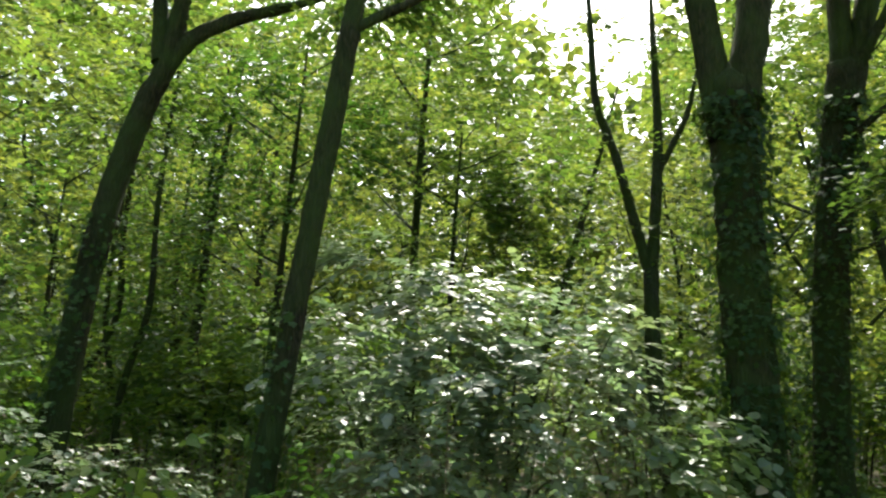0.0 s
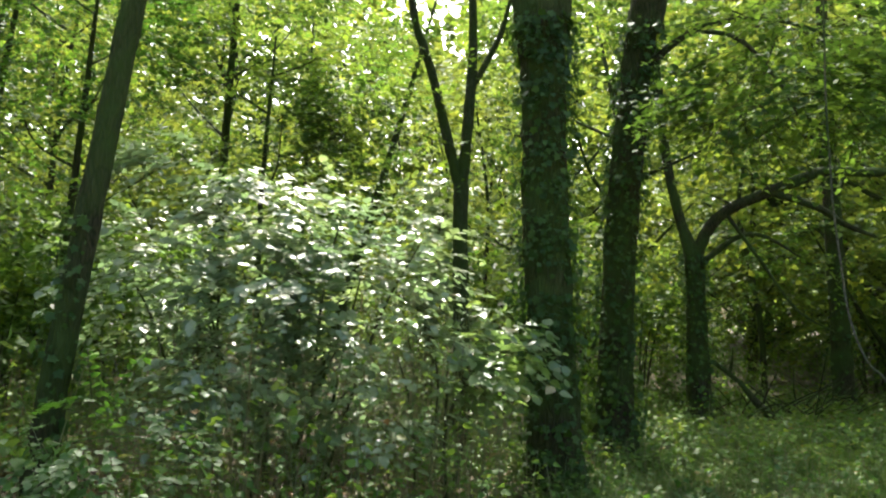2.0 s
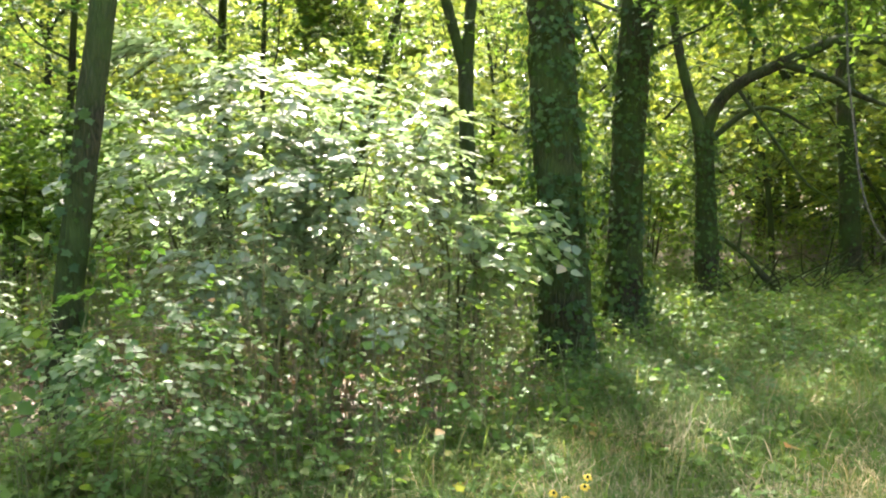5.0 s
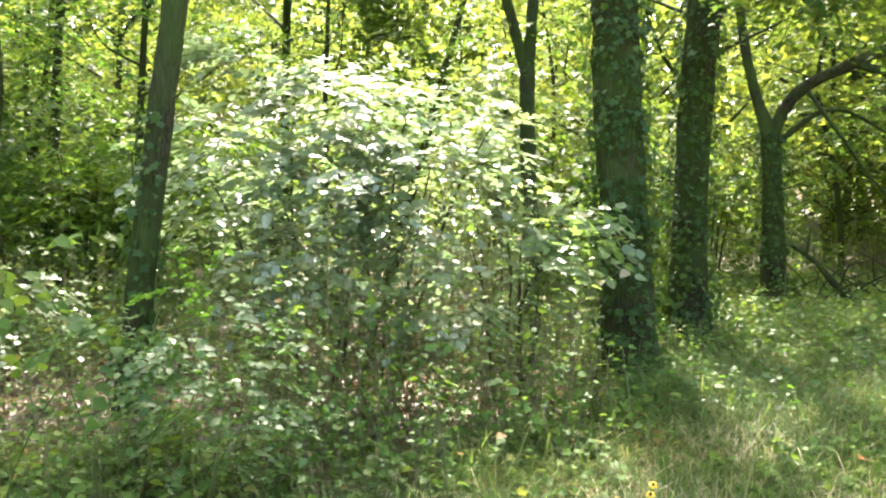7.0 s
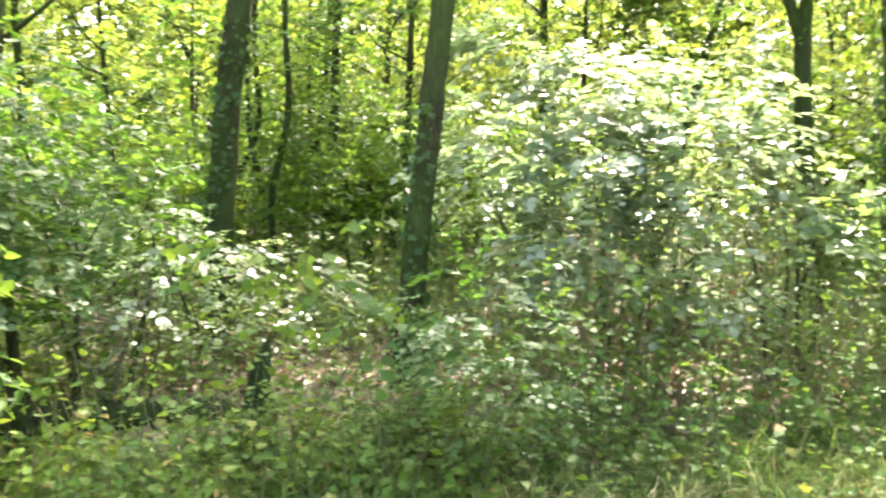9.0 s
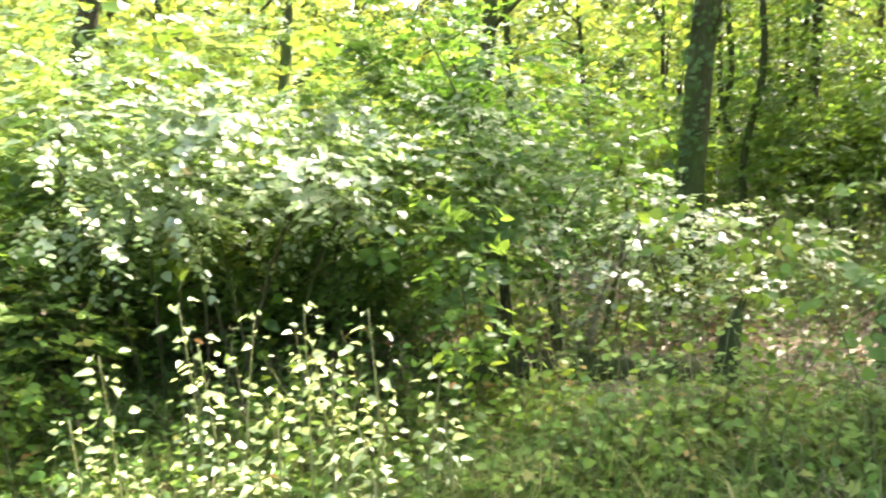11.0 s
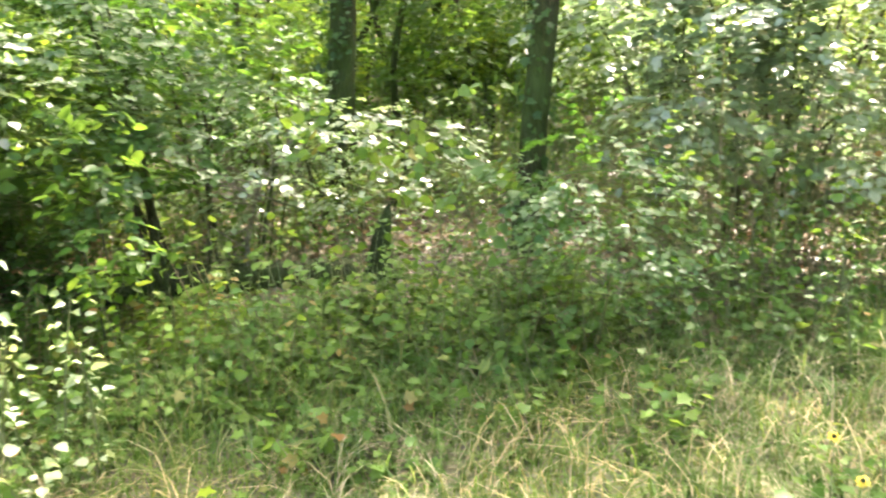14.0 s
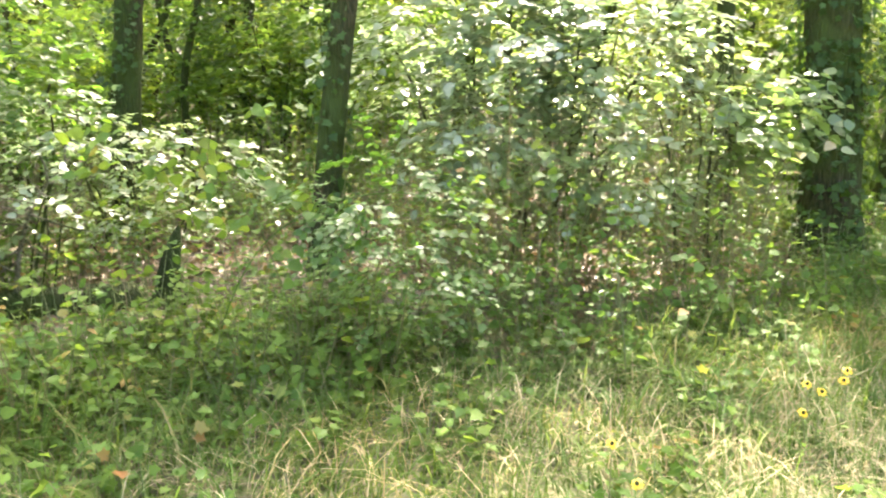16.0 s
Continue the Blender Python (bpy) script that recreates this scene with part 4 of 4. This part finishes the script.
shrub("sapling", "upright bright green sapling with pointed leaves", "sapling", (-3.8, 2.6),
      [((-3.78, 2.6, 1.12), (0.16, 0.16, 0.22), 22), ((-3.8, 2.6, 0.75), (0.22, 0.2, 0.25), 26)], 0.085, 6, 0.2, 221, leaf=CANOPY, stems=2, thick=0.007, width=0.7, flat=0.4)
shrub("bush", "deep green bush beside the dark hollow", "bush", (-4.5, 3.5),
      [((-4.5, 3.55, 1.2), (0.4, 0.4, 0.4), 90), ((-4.35, 3.25, 0.85), (0.35, 0.35, 0.35), 70), ((-4.75, 3.3, 1.5), (0.5, 0.45, 0.4), 90), ((-4.75, 3.7, 2.05), (0.6, 0.5, 0.4), 110), ((-5.2, 3.4, 2.35), (0.55, 0.5, 0.4), 90)], 0.06, 11, 0.26, 241, leaf=DARK_LEAF, stems=6)



# ---------------------------------------------------------------- undergrowth, fallen leaves and grass
def plants(x, y, height, k, size, shape, name, label, leaf, lean=0.25, width=1.0):
    """Many small plants: a thin stem each, with leaves up its length."""
    n = len(x)
    foot = np.stack([x, y, ground_z(x, y) - 0.01], 1)
    top = foot + np.stack([height * lean * rng.standard_normal(n), height * lean * rng.standard_normal(n), height], 1)
    s = 0.25 + 0.75 * rng.random((n, k))
    base = foot[:, None] * (1 - s[..., None]) + top[:, None] * s[..., None]
    a = rng.random((n, k)) * 2 * np.pi
    tip = np.stack([np.cos(a), np.sin(a), 0.25 * rng.standard_normal((n, k)) - 0.1], -1)
    base = base + tip * 0.03
    nor = np.array([0, 0, 1.0]) + 0.4 * rng.standard_normal((n, k, 3))
    L = size * (0.35 + 0.95 * rng.random((n, k)))
    t = thing(name, (0, 0, 0), label, name.replace("_", " "), kind="stuff")
    link("leaves", leaves(base.reshape(-1, 3), tip.reshape(-1, 3), nor.reshape(-1, 3), L.ravel(), shape, width), leaf, t)
    link("stems", sticks(foot, top, 0.0042, 0.0018), STEM, t)
    return t


BARE = np.array([(-3.62, 4.2), (-3.9, 3.92), (-4.2, 3.6), (-4.5, 3.3), (-2.65, 5.1), (-2.85, 5.5), (-2.45, 4.75), (-0.75, 4.95), (-2.25, 5.2), (-3.75, 5.4), (-2.9, 5.3), (-4.2, 4.4), (-3.55, 4.65), (-3.35, 4.35), (-3.35, 4.9), (-3.3, 5.7), (-4.1, 5.9), (-4.9, 5.6)])     # spots where the brown floor shows


def spread(n, x0, x1, y0, y1, lo, hi, seed, gaps=-0.2, bare=0.29):
    """Points on the ground lo..hi metres into the wood, in patches."""
    x, y = rng.uniform(x0, x1, n), rng.uniform(y0, y1, n)
    w = into_wood(x, y)
    ok = (w > lo) & (w < hi)
    ok &= patchy(np.stack([x, y, 0 * x], 1), 1.8, seed) > gaps
    far = np.min(np.hypot(x[:, None] - BARE[:, 0], y[:, None] - BARE[:, 1]), axis=1)
    ok &= far > bare * (0.7 + 0.6 * rng.random(n))
    return x[ok], y[ok]


def verge_points(n, x0, x1, y0, y1, lo, hi, seed, gaps=-0.4):
    x, y = rng.uniform(x0, x1, n), rng.uniform(y0, y1, n)
    w = into_wood(x, y)
    ok = (w > lo) & (w < hi) & (patchy(np.stack([x, y, 0 * x], 1), 2.5, seed) > gaps)
    return x[ok], y[ok], w[ok]


def weed_height(x, y):
    """Tall thin weeds under the broad shrub, low ones on the trodden floor round the trunks."""
    h = np.interp(x, [-4.6, -3.2, -2.35, -1.8, -0.2, 0.35, 3.0], [0.58, 0.5, 0.5, 0.85, 0.72, 0.22, 0.26])
    h = h * np.interp(into_wood(x, y), [-0.4, 0.3, 1.0, 3.0], [0.6, 0.8, 1.0, 1.25])
    return h * (0.45 + 1.5 * rng.random(len(x)) ** 2)


x, y, w = verge_points(1900, -4.3, -1.5, 1.7, 4.6, -0.75, 0.35, 27, -0.15)
plants(x, y, 0.12 + 0.5 * rng.random(len(x)) ** 2, 11, 0.052, "ovate", "undergrowth", "dense leafy weeds in open shade at the wood's edge", WEED, 0.25)
HOLLOW = (-5.25, 1.7)                              # the dark place under the large bush
x, y = spread(12500, -6.5, 7, -1, 13, -0.3, 1.3, 3, -0.3)
keep = np.hypot((x - HOLLOW[0]) / 1.1, (y - HOLLOW[1]) / 1.5) > 1
x, y = x[keep], y[keep]
plants(x, y, np.maximum(1.15 * weed_height(x, y), 0.1), 10, 0.062, "ovate", "undergrowth", "green leafy weeds thick along the wood's edge", WEED)
x, y = spread(13000, -7, 5, 0.5, 11, 0.5, 4.2, 5, -0.35, 0.45)
keep = (np.hypot((x - HOLLOW[0]) / 1.1, (y - HOLLOW[1]) / 1.5) > 1) & ~((x < -2.6) & (rng.random(len(x)) < 0.5))
x, y = x[keep], y[keep]
plants(x, y, weed_height(x, y) * 1.15, 9, 0.047, "oval", "undergrowth", "thin-stemmed shaded weeds under the trees", WEED, 0.13)
x, y = rng.uniform(1.2, 9.5, 5000), rng.uniform(8.5, 17, 5000)
keep = (into_wood(x, y) > -0.6) & (into_wood(x, y) < 5)
x, y = x[keep], y[keep]
plants(x, y, 0.12 + 0.3 * rng.random(len(x)), 9, 0.08, "oval", "undergrowth", "low leafy weeds round the feet of the shaded trees", WEED)
x, y = spread(14000, -24, 20, 4, 26, 3.0, 16, 6, -0.3)
plants(x, y, 0.35 + 0.8 * rng.random(len(x)), 6, 0.085, "plain", "undergrowth", "low green plants covering the deeper wood floor", CANOPY, 0.2)


def fallen(n, x0, x1, y0, y1, lo, hi, seed):
    x, y = rng.uniform(x0, x1, n), rng.uniform(y0, y1, n)
    w = into_wood(x, y)
    ok = (w > lo) & (w < hi)
    x, y = x[ok], y[ok]
    m = len(x)
    a = rng.random(m) * 2 * np.pi
    p = np.stack([x, y, ground_z(x, y) + 0.012 + 0.02 * rng.random(m)], 1)
    tip = np.stack([np.cos(a), np.sin(a), 0.2 * rng.standard_normal(m)], 1)
    nor = np.array([0, 0, 1.0]) + 0.35 * rng.standard_normal((m, 3))
    ob = link("leaf_litter", leaves(p, tip, nor, 0.05 + 0.06 * rng.random(m), "oval", 0.9, 0.25, 0.3), LITTER)
    tagged(ob, "dry brown fallen leaves on the wood floor", "leaf litter", kind="stuff")


fallen(22000, -7, 4, 0, 10, 0.0, 5.0, 8)


def blades(x, y, length, width, name, label, mat, bend=0.5):
    """Curved, tapering blades of grass."""
    n = len(x)
    a = rng.random(n) * 2 * np.pi
    d = np.stack([np.cos(a), np.sin(a), 0 * a], 1)
    s = np.stack([-np.sin(a), np.cos(a), 0 * a], 1)
    foot = np.stack([x, y, ground_z(x, y) - 0.01], 1)
    b = (bend * (0.3 + rng.random(n)))[:, None]
    L = length[:, None]
    w = (width * (0.6 + 0.8 * rng.random(n)))[:, None]
    up = np.array([0, 0, 1.0])
    v = []
    for f, wf in ((0, 1.0), (0.4, 0.9), (0.75, 0.6)):
        c = foot + L * (f * up * (1 - 0.45 * b * f) + b * f * f * d)
        v += [c - s * w * wf, c + s * w * wf]
    v.append(foot + L * (up * (1 - 0.55 * b) + b * d))
    v = np.stack(v, 1)
    q = np.array([(0, 1, 3), (0, 3, 2), (2, 3, 5), (2, 5, 4), (4, 5, 6)])
    ob = link(name, (v.reshape(-1, 3), (np.arange(n)[:, None, None] * 7 + q).reshape(-1, 3)), mat)
    tagged(ob, label, "grass", kind="stuff")


x, y, w = verge_points(105000, -5.0, 6.5, 0.0, 11, -5.0, 0.45, 12, -9)
keep = rng.random(len(x)) < np.where((x < -0.5) & (w > -0.45), 0.4, 1.0)
x, y, w = x[keep], y[keep], w[keep]
tall = np.clip(1.2 + w * 0.3, 0.6, 1.2)
blades(x, y, (0.12 + 0.3 * rng.random(len(x)) ** 1.5) * tall, 0.0036, "grass", "long green and straw-coloured grass on the verge", BLADE, 1.1)
x, y, w = verge_points(7500, -4.6, 3.0, 0.4, 8, -1.3, 0.35, 15, 0.0)
blades(x, y, 0.26 + 0.28 * rng.random(len(x)), 0.0042, "tall_grass", "tall arching seed grass among the weeds", BLADE, 1.2)
x, y, w = verge_points(4500, -4.6, 3.0, 0.4, 8, -1.6, 0.1, 18, -0.3)
blades(x, y, 0.16 + 0.22 * rng.random(len(x)), 0.0027, "tall_grass", "dry tawny blades arching in the grass", STRAW, 1.25)
x, y, w = verge_points(60000, -4.8, 5.5, 0.2, 9, -4.5, 0.0, 13, -9)
blades(x, y, 0.06 + 0.09 * rng.random(len(x)), 0.0034, "grass", "short green grass matted close to the soil", BLADE, 1.2)
x, y, w = verge_points(92000, -5, 5.5, -0.5, 9.5, -5.0, -0.15, 14, -0.3)
keep = rng.random(len(x)) < np.where((x < -2.7) & (y < 1.9), 0.9, np.clip((x + 0.9) / 2.2, 0.22, 0.8))
x, y = x[keep], y[keep]
blades(x, y, 0.1 + 0.24 * rng.random(len(x)), 0.002, "dry_grass", "dry bleached grass matted on the verge", STRAW, 1.25)
x, y, w = verge_points(12000, -5.5, 6, -4.5, 0.3, -9.0, 0.3, 23, -0.5)
blades(x, y, 0.1 + 0.22 * rng.random(len(x)), 0.0045, "grass", "short worn grass on the open verge", BLADE, 0.9)
x, y, w = verge_points(42000, 0.3, 7.5, 5.5, 14, -3.2, 0.9, 29, -9)
blades(x, y, 0.1 + 0.3 * rng.random(len(x)) ** 1.4, 0.0042, "grass", "uneven green grass in the trees' shade", BLADE, 1.1)
# weeds in the dark leaf colour deepen the shade on this grass
x, y, w = verge_points(7000, 0.5, 7.5, 6.0, 14, -0.9, 1.0, 30, -0.25)
plants(x, y, 0.08 + 0.3 * rng.random(len(x)) ** 2, 8, 0.06, "ovate", "verge_weeds", "leafy weeds in the shaded grass, coloured dark to stand for shade", DARK_LEAF, 0.3)
x, y, w = verge_points(14000, 3, 18, 7, 26, -6.0, 0.6, 19, -9)
blades(x, y, 0.2 + 0.4 * rng.random(len(x)), 0.006, "grass", "rough green grass further along the verge", BLADE, 0.7)
x, y, w = verge_points(5500, -4.8, 6, -0.2, 11, -0.55, 0.5, 17, -0.35)
keep = (x < -0.4) | (rng.random(len(x)) < 0.4)
x, y = x[keep], y[keep]
plants(x, y, 0.12 + 0.26 * rng.random(len(x)), 10, 0.06, "ovate", "verge_weeds", "broad-leaved green weeds crowding the verge's back edge", WEED, 0.3)
x, y, w = verge_points(12000, -4.8, 6, -0.2, 11, -3.0, 0.1, 16, -0.2)
keep = (w > -1.5) | (rng.random(len(x)) < 0.5)
x, y = x[keep], y[keep]
plants(x, y, 0.06 + 0.2 * rng.random(len(x)), 6, 0.055, "lobed", "verge_weeds", "small broad-leaved weeds growing through the grass", WEED, 0.3)


# ---------------------------------------------------------------- single things
def spike_stump():
    base = np.array([-3.6, 4.68, float(ground_z(-3.6, 4.68))])
    t = thing("broken_stump", base, "dark weathered pointed stump of a snapped trunk", "stump")
    pts = [(0, 0, -0.1), (0.01, 0, 0.12), (0.04, 0.01, 0.33), (0.07, 0.02, 0.47), (0.095, 0.02, 0.55)]
    v, f = tube(pts, [0.088, 0.078, 0.062, 0.036, 0.008], 12, 5, 0.06, 0.35)
    link("trunk", (v, f), CHARRED, t, smooth=True)
    for i in range(4):
        a = i * 1.6 + 0.4
        q = [(0.06 * math.cos(a), 0.06 * math.sin(a), 0.06), (0.16 * math.cos(a), 0.16 * math.sin(a), 0.0), (0.28 * math.cos(a), 0.28 * math.sin(a), -0.05)]
        link("root", tube(q, [0.045, 0.03, 0.015], 6, 3), CHARRED, t, smooth=True)


spike_stump()


def fallen_log(label, a, b, r0, r1, seed):
    base = np.array(a)
    t = thing("fallen_log", base, label, "log")
    a, b = np.array(a), np.array(b)
    m1, m2 = a + 0.33 * (b - a) + (0.03, 0.02, 0.02), a + 0.66 * (b - a) + (-0.03, 0.03, 0.0)
    link("trunk", shift(tube([a, m1, m2, b], [r0, r0 * 0.95, r1 * 1.1, r1], 12, 6, 0.05), base), BARK, t, smooth=True)
    g = np.random.default_rng(seed)
    for i in range(2):
        p = a + (0.2 + 0.35 * i) * (b - a)
        e = p + np.array([g.normal(0, 0.15), g.normal(0, 0.15), 0.25 + 0.2 * g.random()])
        link("branch_stub", shift(tube([p, 0.5 * (p + e) + (0.02, 0, 0), e], [0.03, 0.02, 0.008], 6, 3), base), BARK, t)


fallen_log("dark rotting log lying in the weeds", (-5.1, 3.15, 0.12), (-3.75, 4.5, 0.1), 0.12, 0.09, 1)
fallen_log("fallen dark trunk leaning in the undergrowth", (3.45, 13.02, 0.98), (4.5, 12.9, 0.05), 0.035, 0.055, 2)


def dead_branches():
    base = np.array([-4.15, 4.15, 0.1])
    t = thing("dead_branch", base, "bleached dead branch with many bare twigs", "branch")
    main = [(-4.25, 4.0, 0.0), (-4.22, 4.05, 0.4), (-4.12, 4.12, 0.75), (-3.95, 4.3, 1.05)]
    link("limb", shift(tube(main, [0.018, 0.015, 0.01, 0.004], 6, 4), base), DEADWOOD, t)
    g = np.random.default_rng(5)
    line = spline(main, 5)
    for i in range(22):
        p = line[3 + i % (len(line) - 4)]
        e = p + np.array([g.normal(0, 0.25), g.normal(0, 0.22), g.normal(0.05, 0.16)])
        link("twig", shift(tube([p, 0.5 * (p + e) + g.normal(0, 0.03, 3), e], [0.009, 0.006, 0.0025], 5, 3), base), DEADWOOD, t)


dead_branches()


# plants in and behind the hollow, darkened by leaf colour to read as shade
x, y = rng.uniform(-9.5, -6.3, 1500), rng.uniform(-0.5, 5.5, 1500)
plants(x, y, 0.35 + 0.7 * rng.random(len(x)), 10, 0.085, "plain", "undergrowth", "leafy plants crowding behind the hollow, shade put into their dark colour", DARK_LEAF, 0.25)
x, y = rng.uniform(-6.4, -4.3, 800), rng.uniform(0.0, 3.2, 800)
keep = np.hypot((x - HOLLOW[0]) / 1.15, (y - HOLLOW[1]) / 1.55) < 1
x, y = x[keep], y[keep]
plants(x, y, 0.1 + 0.4 * rng.random(len(x)) ** 1.6, 8, 0.06, "ovate", "undergrowth", "weeds on the floor of the hollow, shade put into their dark colour", DARK_LEAF, 0.3)


def brush(x, y, label, count, reach, seed):
    """Dark bare sticks fallen across one another."""
    g = np.random.default_rng(seed)
    base = np.array([x, y, float(ground_z(x, y))])
    t = thing("brushwood", base, label, "brushwood")
    for i in range(count):
        a = g.random() * 2 * math.pi
        p = np.array([g.normal(0, 0.45), g.normal(0, 0.25), -0.03])
        e = p + reach * (0.5 + 0.6 * g.random()) * np.array([math.cos(a), 0.5 * math.sin(a), 0.35 + 0.5 * g.random()])
        m = 0.5 * (p + e) + g.normal(0, 0.08, 3) + (0, 0, 0.08)
        r = 0.008 + 0.016 * g.random()
        link("stick", tube([p, m, e], [r, 0.7 * r, 0.25 * r], 5, 4, 0.06), BARK, t)


brush(4.35, 13.3, "tangle of dark bare fallen sticks by the arching tree", 26, 1.5, 41)
brush(5.5, 14.2, "loose heap of dark dead sticks in deep shade", 18, 1.4, 42)


def vine(label, pts, r, mat):
    base = np.array(pts[0])
    t = thing("vine", base, label, "vine")
    link("stem", shift(tube(pts, [r, r * 0.9, r * 0.8], 7, 6, 0.05), base), mat, t, smooth=True)


vine("thin pale woody vine hanging beside the clearing",
     [(3.5, 6.2, 0.0), (3.0, 6.34, 1.12), (2.83, 6.42, 1.36), (2.72, 6.47, 1.69), (2.66, 6.49, 2.11), (2.61, 6.51, 2.53), (2.57, 6.53, 3.15), (2.5, 6.9, 5.5), (2.0, 8.5, 7.5)], 0.009, BARK_PALE)
vine("arching green cane over the weeds",
     [(-2.35, 3.3, 0.0), (-2.2, 3.25, 0.45), (-2.0, 3.27, 0.8), (-1.77, 3.4, 0.97), (-1.5, 3.53, 1.03), (-1.25, 3.62, 1.0)], 0.003, DARK_LEAF)


def tall_weed(x, y, h, seed, label="tall upright weed with paired broad leaves, sun put in their colour", group="tall weeds at the hollow", leaf=WEED):
    """An upright weed with pairs of broad leaves."""
    g = np.random.default_rng(seed)
    base = np.array([x, y, float(ground_z(x, y))])
    t = thing("tall_weed", base, label, "weed", group)
    lean = g.normal(0, 0.07, 2)
    pts = [(0, 0, -0.03), (lean[0] * 0.4, lean[1] * 0.4, h * 0.5), (lean[0], lean[1], h)]
    link("stem", tube(pts, [0.006, 0.0045, 0.002], 6, 4, 0.02), STEM, t)
    line = spline(pts, 12)
    n = 9
    i = np.round(np.linspace(0.42 if leaf is SUNLIT_WEED else 0.3, 1.0, n) * (len(line) - 1)).astype(int)
    i = np.repeat(i, 3)
    a = np.tile([0.0, 2.2, 4.1], n) + np.repeat(np.arange(n), 3) * 1.5 + g.normal(0, 0.3, 3 * n)
    tip = np.stack([np.cos(a), np.sin(a), g.normal(0.0, 0.25, 3 * n)], 1)
    p = line[i] + tip * (0.02 + 0.07 * g.random((3 * n, 1)))
    nor = np.array([0.45, 0.25, 1.0]) + 0.6 * g.standard_normal((3 * n, 3))     # turned to the open, sunny side
    L = (0.038 + 0.05 * g.random(3 * n)) * np.repeat(np.linspace(0.8, 1.0, n), 3) * (0.6 + 0.6 * g.random(3 * n))
    link("leaves", leaves(p, tip, nor, 0.88 * L, "ovate", 0.68, 0.14, 0.3), leaf, t)


# weeds in the sun gap, their brightness put into the leaf colour
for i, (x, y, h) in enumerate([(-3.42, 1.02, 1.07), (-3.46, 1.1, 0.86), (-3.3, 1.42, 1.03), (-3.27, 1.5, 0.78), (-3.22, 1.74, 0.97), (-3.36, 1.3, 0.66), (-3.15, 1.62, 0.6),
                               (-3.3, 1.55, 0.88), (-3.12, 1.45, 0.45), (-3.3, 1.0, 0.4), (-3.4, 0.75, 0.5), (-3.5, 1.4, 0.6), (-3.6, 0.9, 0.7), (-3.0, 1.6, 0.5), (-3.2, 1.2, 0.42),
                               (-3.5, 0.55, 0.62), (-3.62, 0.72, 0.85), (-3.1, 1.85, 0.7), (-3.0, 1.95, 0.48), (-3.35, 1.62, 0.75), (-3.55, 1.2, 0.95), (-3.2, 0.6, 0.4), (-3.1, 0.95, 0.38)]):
    tall_weed(x, y, h, 900 + i, leaf=SUNLIT_WEED)


tall_weed(-0.59, 4.64, 0.6, 925, "single weed with stacked leaves, sunlight put in their pale colour", "slim weeds along the edge", SUNLIT_WEED)
for i, (x, y, h) in enumerate([(-0.47, 4.1, 0.72), (-0.62, 4.75, 1.15), (-0.9, 4.5, 0.8), (-1.35, 4.3, 0.7), (0.55, 5.6, 0.65), (2.95, 11.3, 0.75), (3.25, 11.0, 0.6), (2.6, 10.9, 0.55), (1.9, 8.4, 0.5), (-2.7, 4.2, 0.7)]):
    tall_weed(x, y, h, 930 + i, "slim leafy weed standing above the undergrowth", "slim weeds along the edge", CANOPY if i in (1, 5, 6) else WEED)


# low weeds in the same lightened colour carry on the sun patch
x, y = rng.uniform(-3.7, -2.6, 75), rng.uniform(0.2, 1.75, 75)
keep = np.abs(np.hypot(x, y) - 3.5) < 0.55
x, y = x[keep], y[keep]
plants(x, y, 0.12 + 0.3 * rng.random(len(x)) ** 1.5, 8, 0.048, "ovate", "verge_weeds", "weeds before the dark hollow with sunlight put in their colour", SUNLIT_WEED, 0.3)


def flower(x, y, h, seed):
    """A yellow daisy-like bloom with a dark raised centre."""
    g = np.random.default_rng(seed)
    base = np.array([x, y, float(ground_z(x, y))])
    t = thing("yellow_flower", base, "yellow daisy-like flower with a dark brown centre", "flower", "yellow flowers on the verge")
    head = np.array([g.normal(0, 0.02), g.normal(0, 0.02) - 0.02, h])
    link("stem", tube([(0, 0, -0.02), head * (0.5, 0.5, 0.55), head - (0, 0, 0.004)], [0.0025, 0.002, 0.0018], 5, 4), STEM, t)
    face = unit(np.array([[g.normal(0, 0.2), -0.55, 0.8]]))[0]
    u = unit(np.cross(face, [1.0, 0.1, 0]))
    w = np.cross(face, u)
    n = 12
    a = np.linspace(0, 2 * np.pi, n, endpoint=False) + g.normal(0, 0.08, n)
    d = np.cos(a)[:, None] * u + np.sin(a)[:, None] * w - 0.15 * face
    link("petals", leaves(head + 0.006 * d, d, np.tile(face, (n, 1)), 0.016 + 0.004 * g.random(n), "ovate", 0.55, 0.1, 0.1), PETAL, t)
    bm = bmesh.new()
    bmesh.ops.create_uvsphere(bm, u_segments=10, v_segments=6, radius=0.0075)
    me = bpy.data.meshes.new("disc")
    bm.to_mesh(me)
    bm.free()
    me.materials.append(DISC)
    o = new("disc", me)
    o.parent = t
    o.location = head + 0.003 * face
    b = leaves(np.array([head * f for f in (0.25, 0.4, 0.55)]), g.standard_normal((3, 3)) * (1, 1, 0.3), np.tile([0, 0, 1.0], (3, 1)), np.array([0.06, 0.05, 0.04]), "ovate", 0.5)
    link("leaves", b, WEED, t)


DISC = bark_material("flower_disc", (0.015, 0.008, 0.005), (0.05, 0.025, 0.012), 6)
for i, (x, y, h) in enumerate([(-0.24, 2.67, 0.3), (-0.38, 2.91, 0.3), (0.33, 3.71, 0.3), (0.35, 3.65, 0.3), (0.31, 3.45, 0.3), (0.48, 3.83, 0.35), (0.45, 3.71, 0.35)]):
    flower(x, y, h, 950 + i)
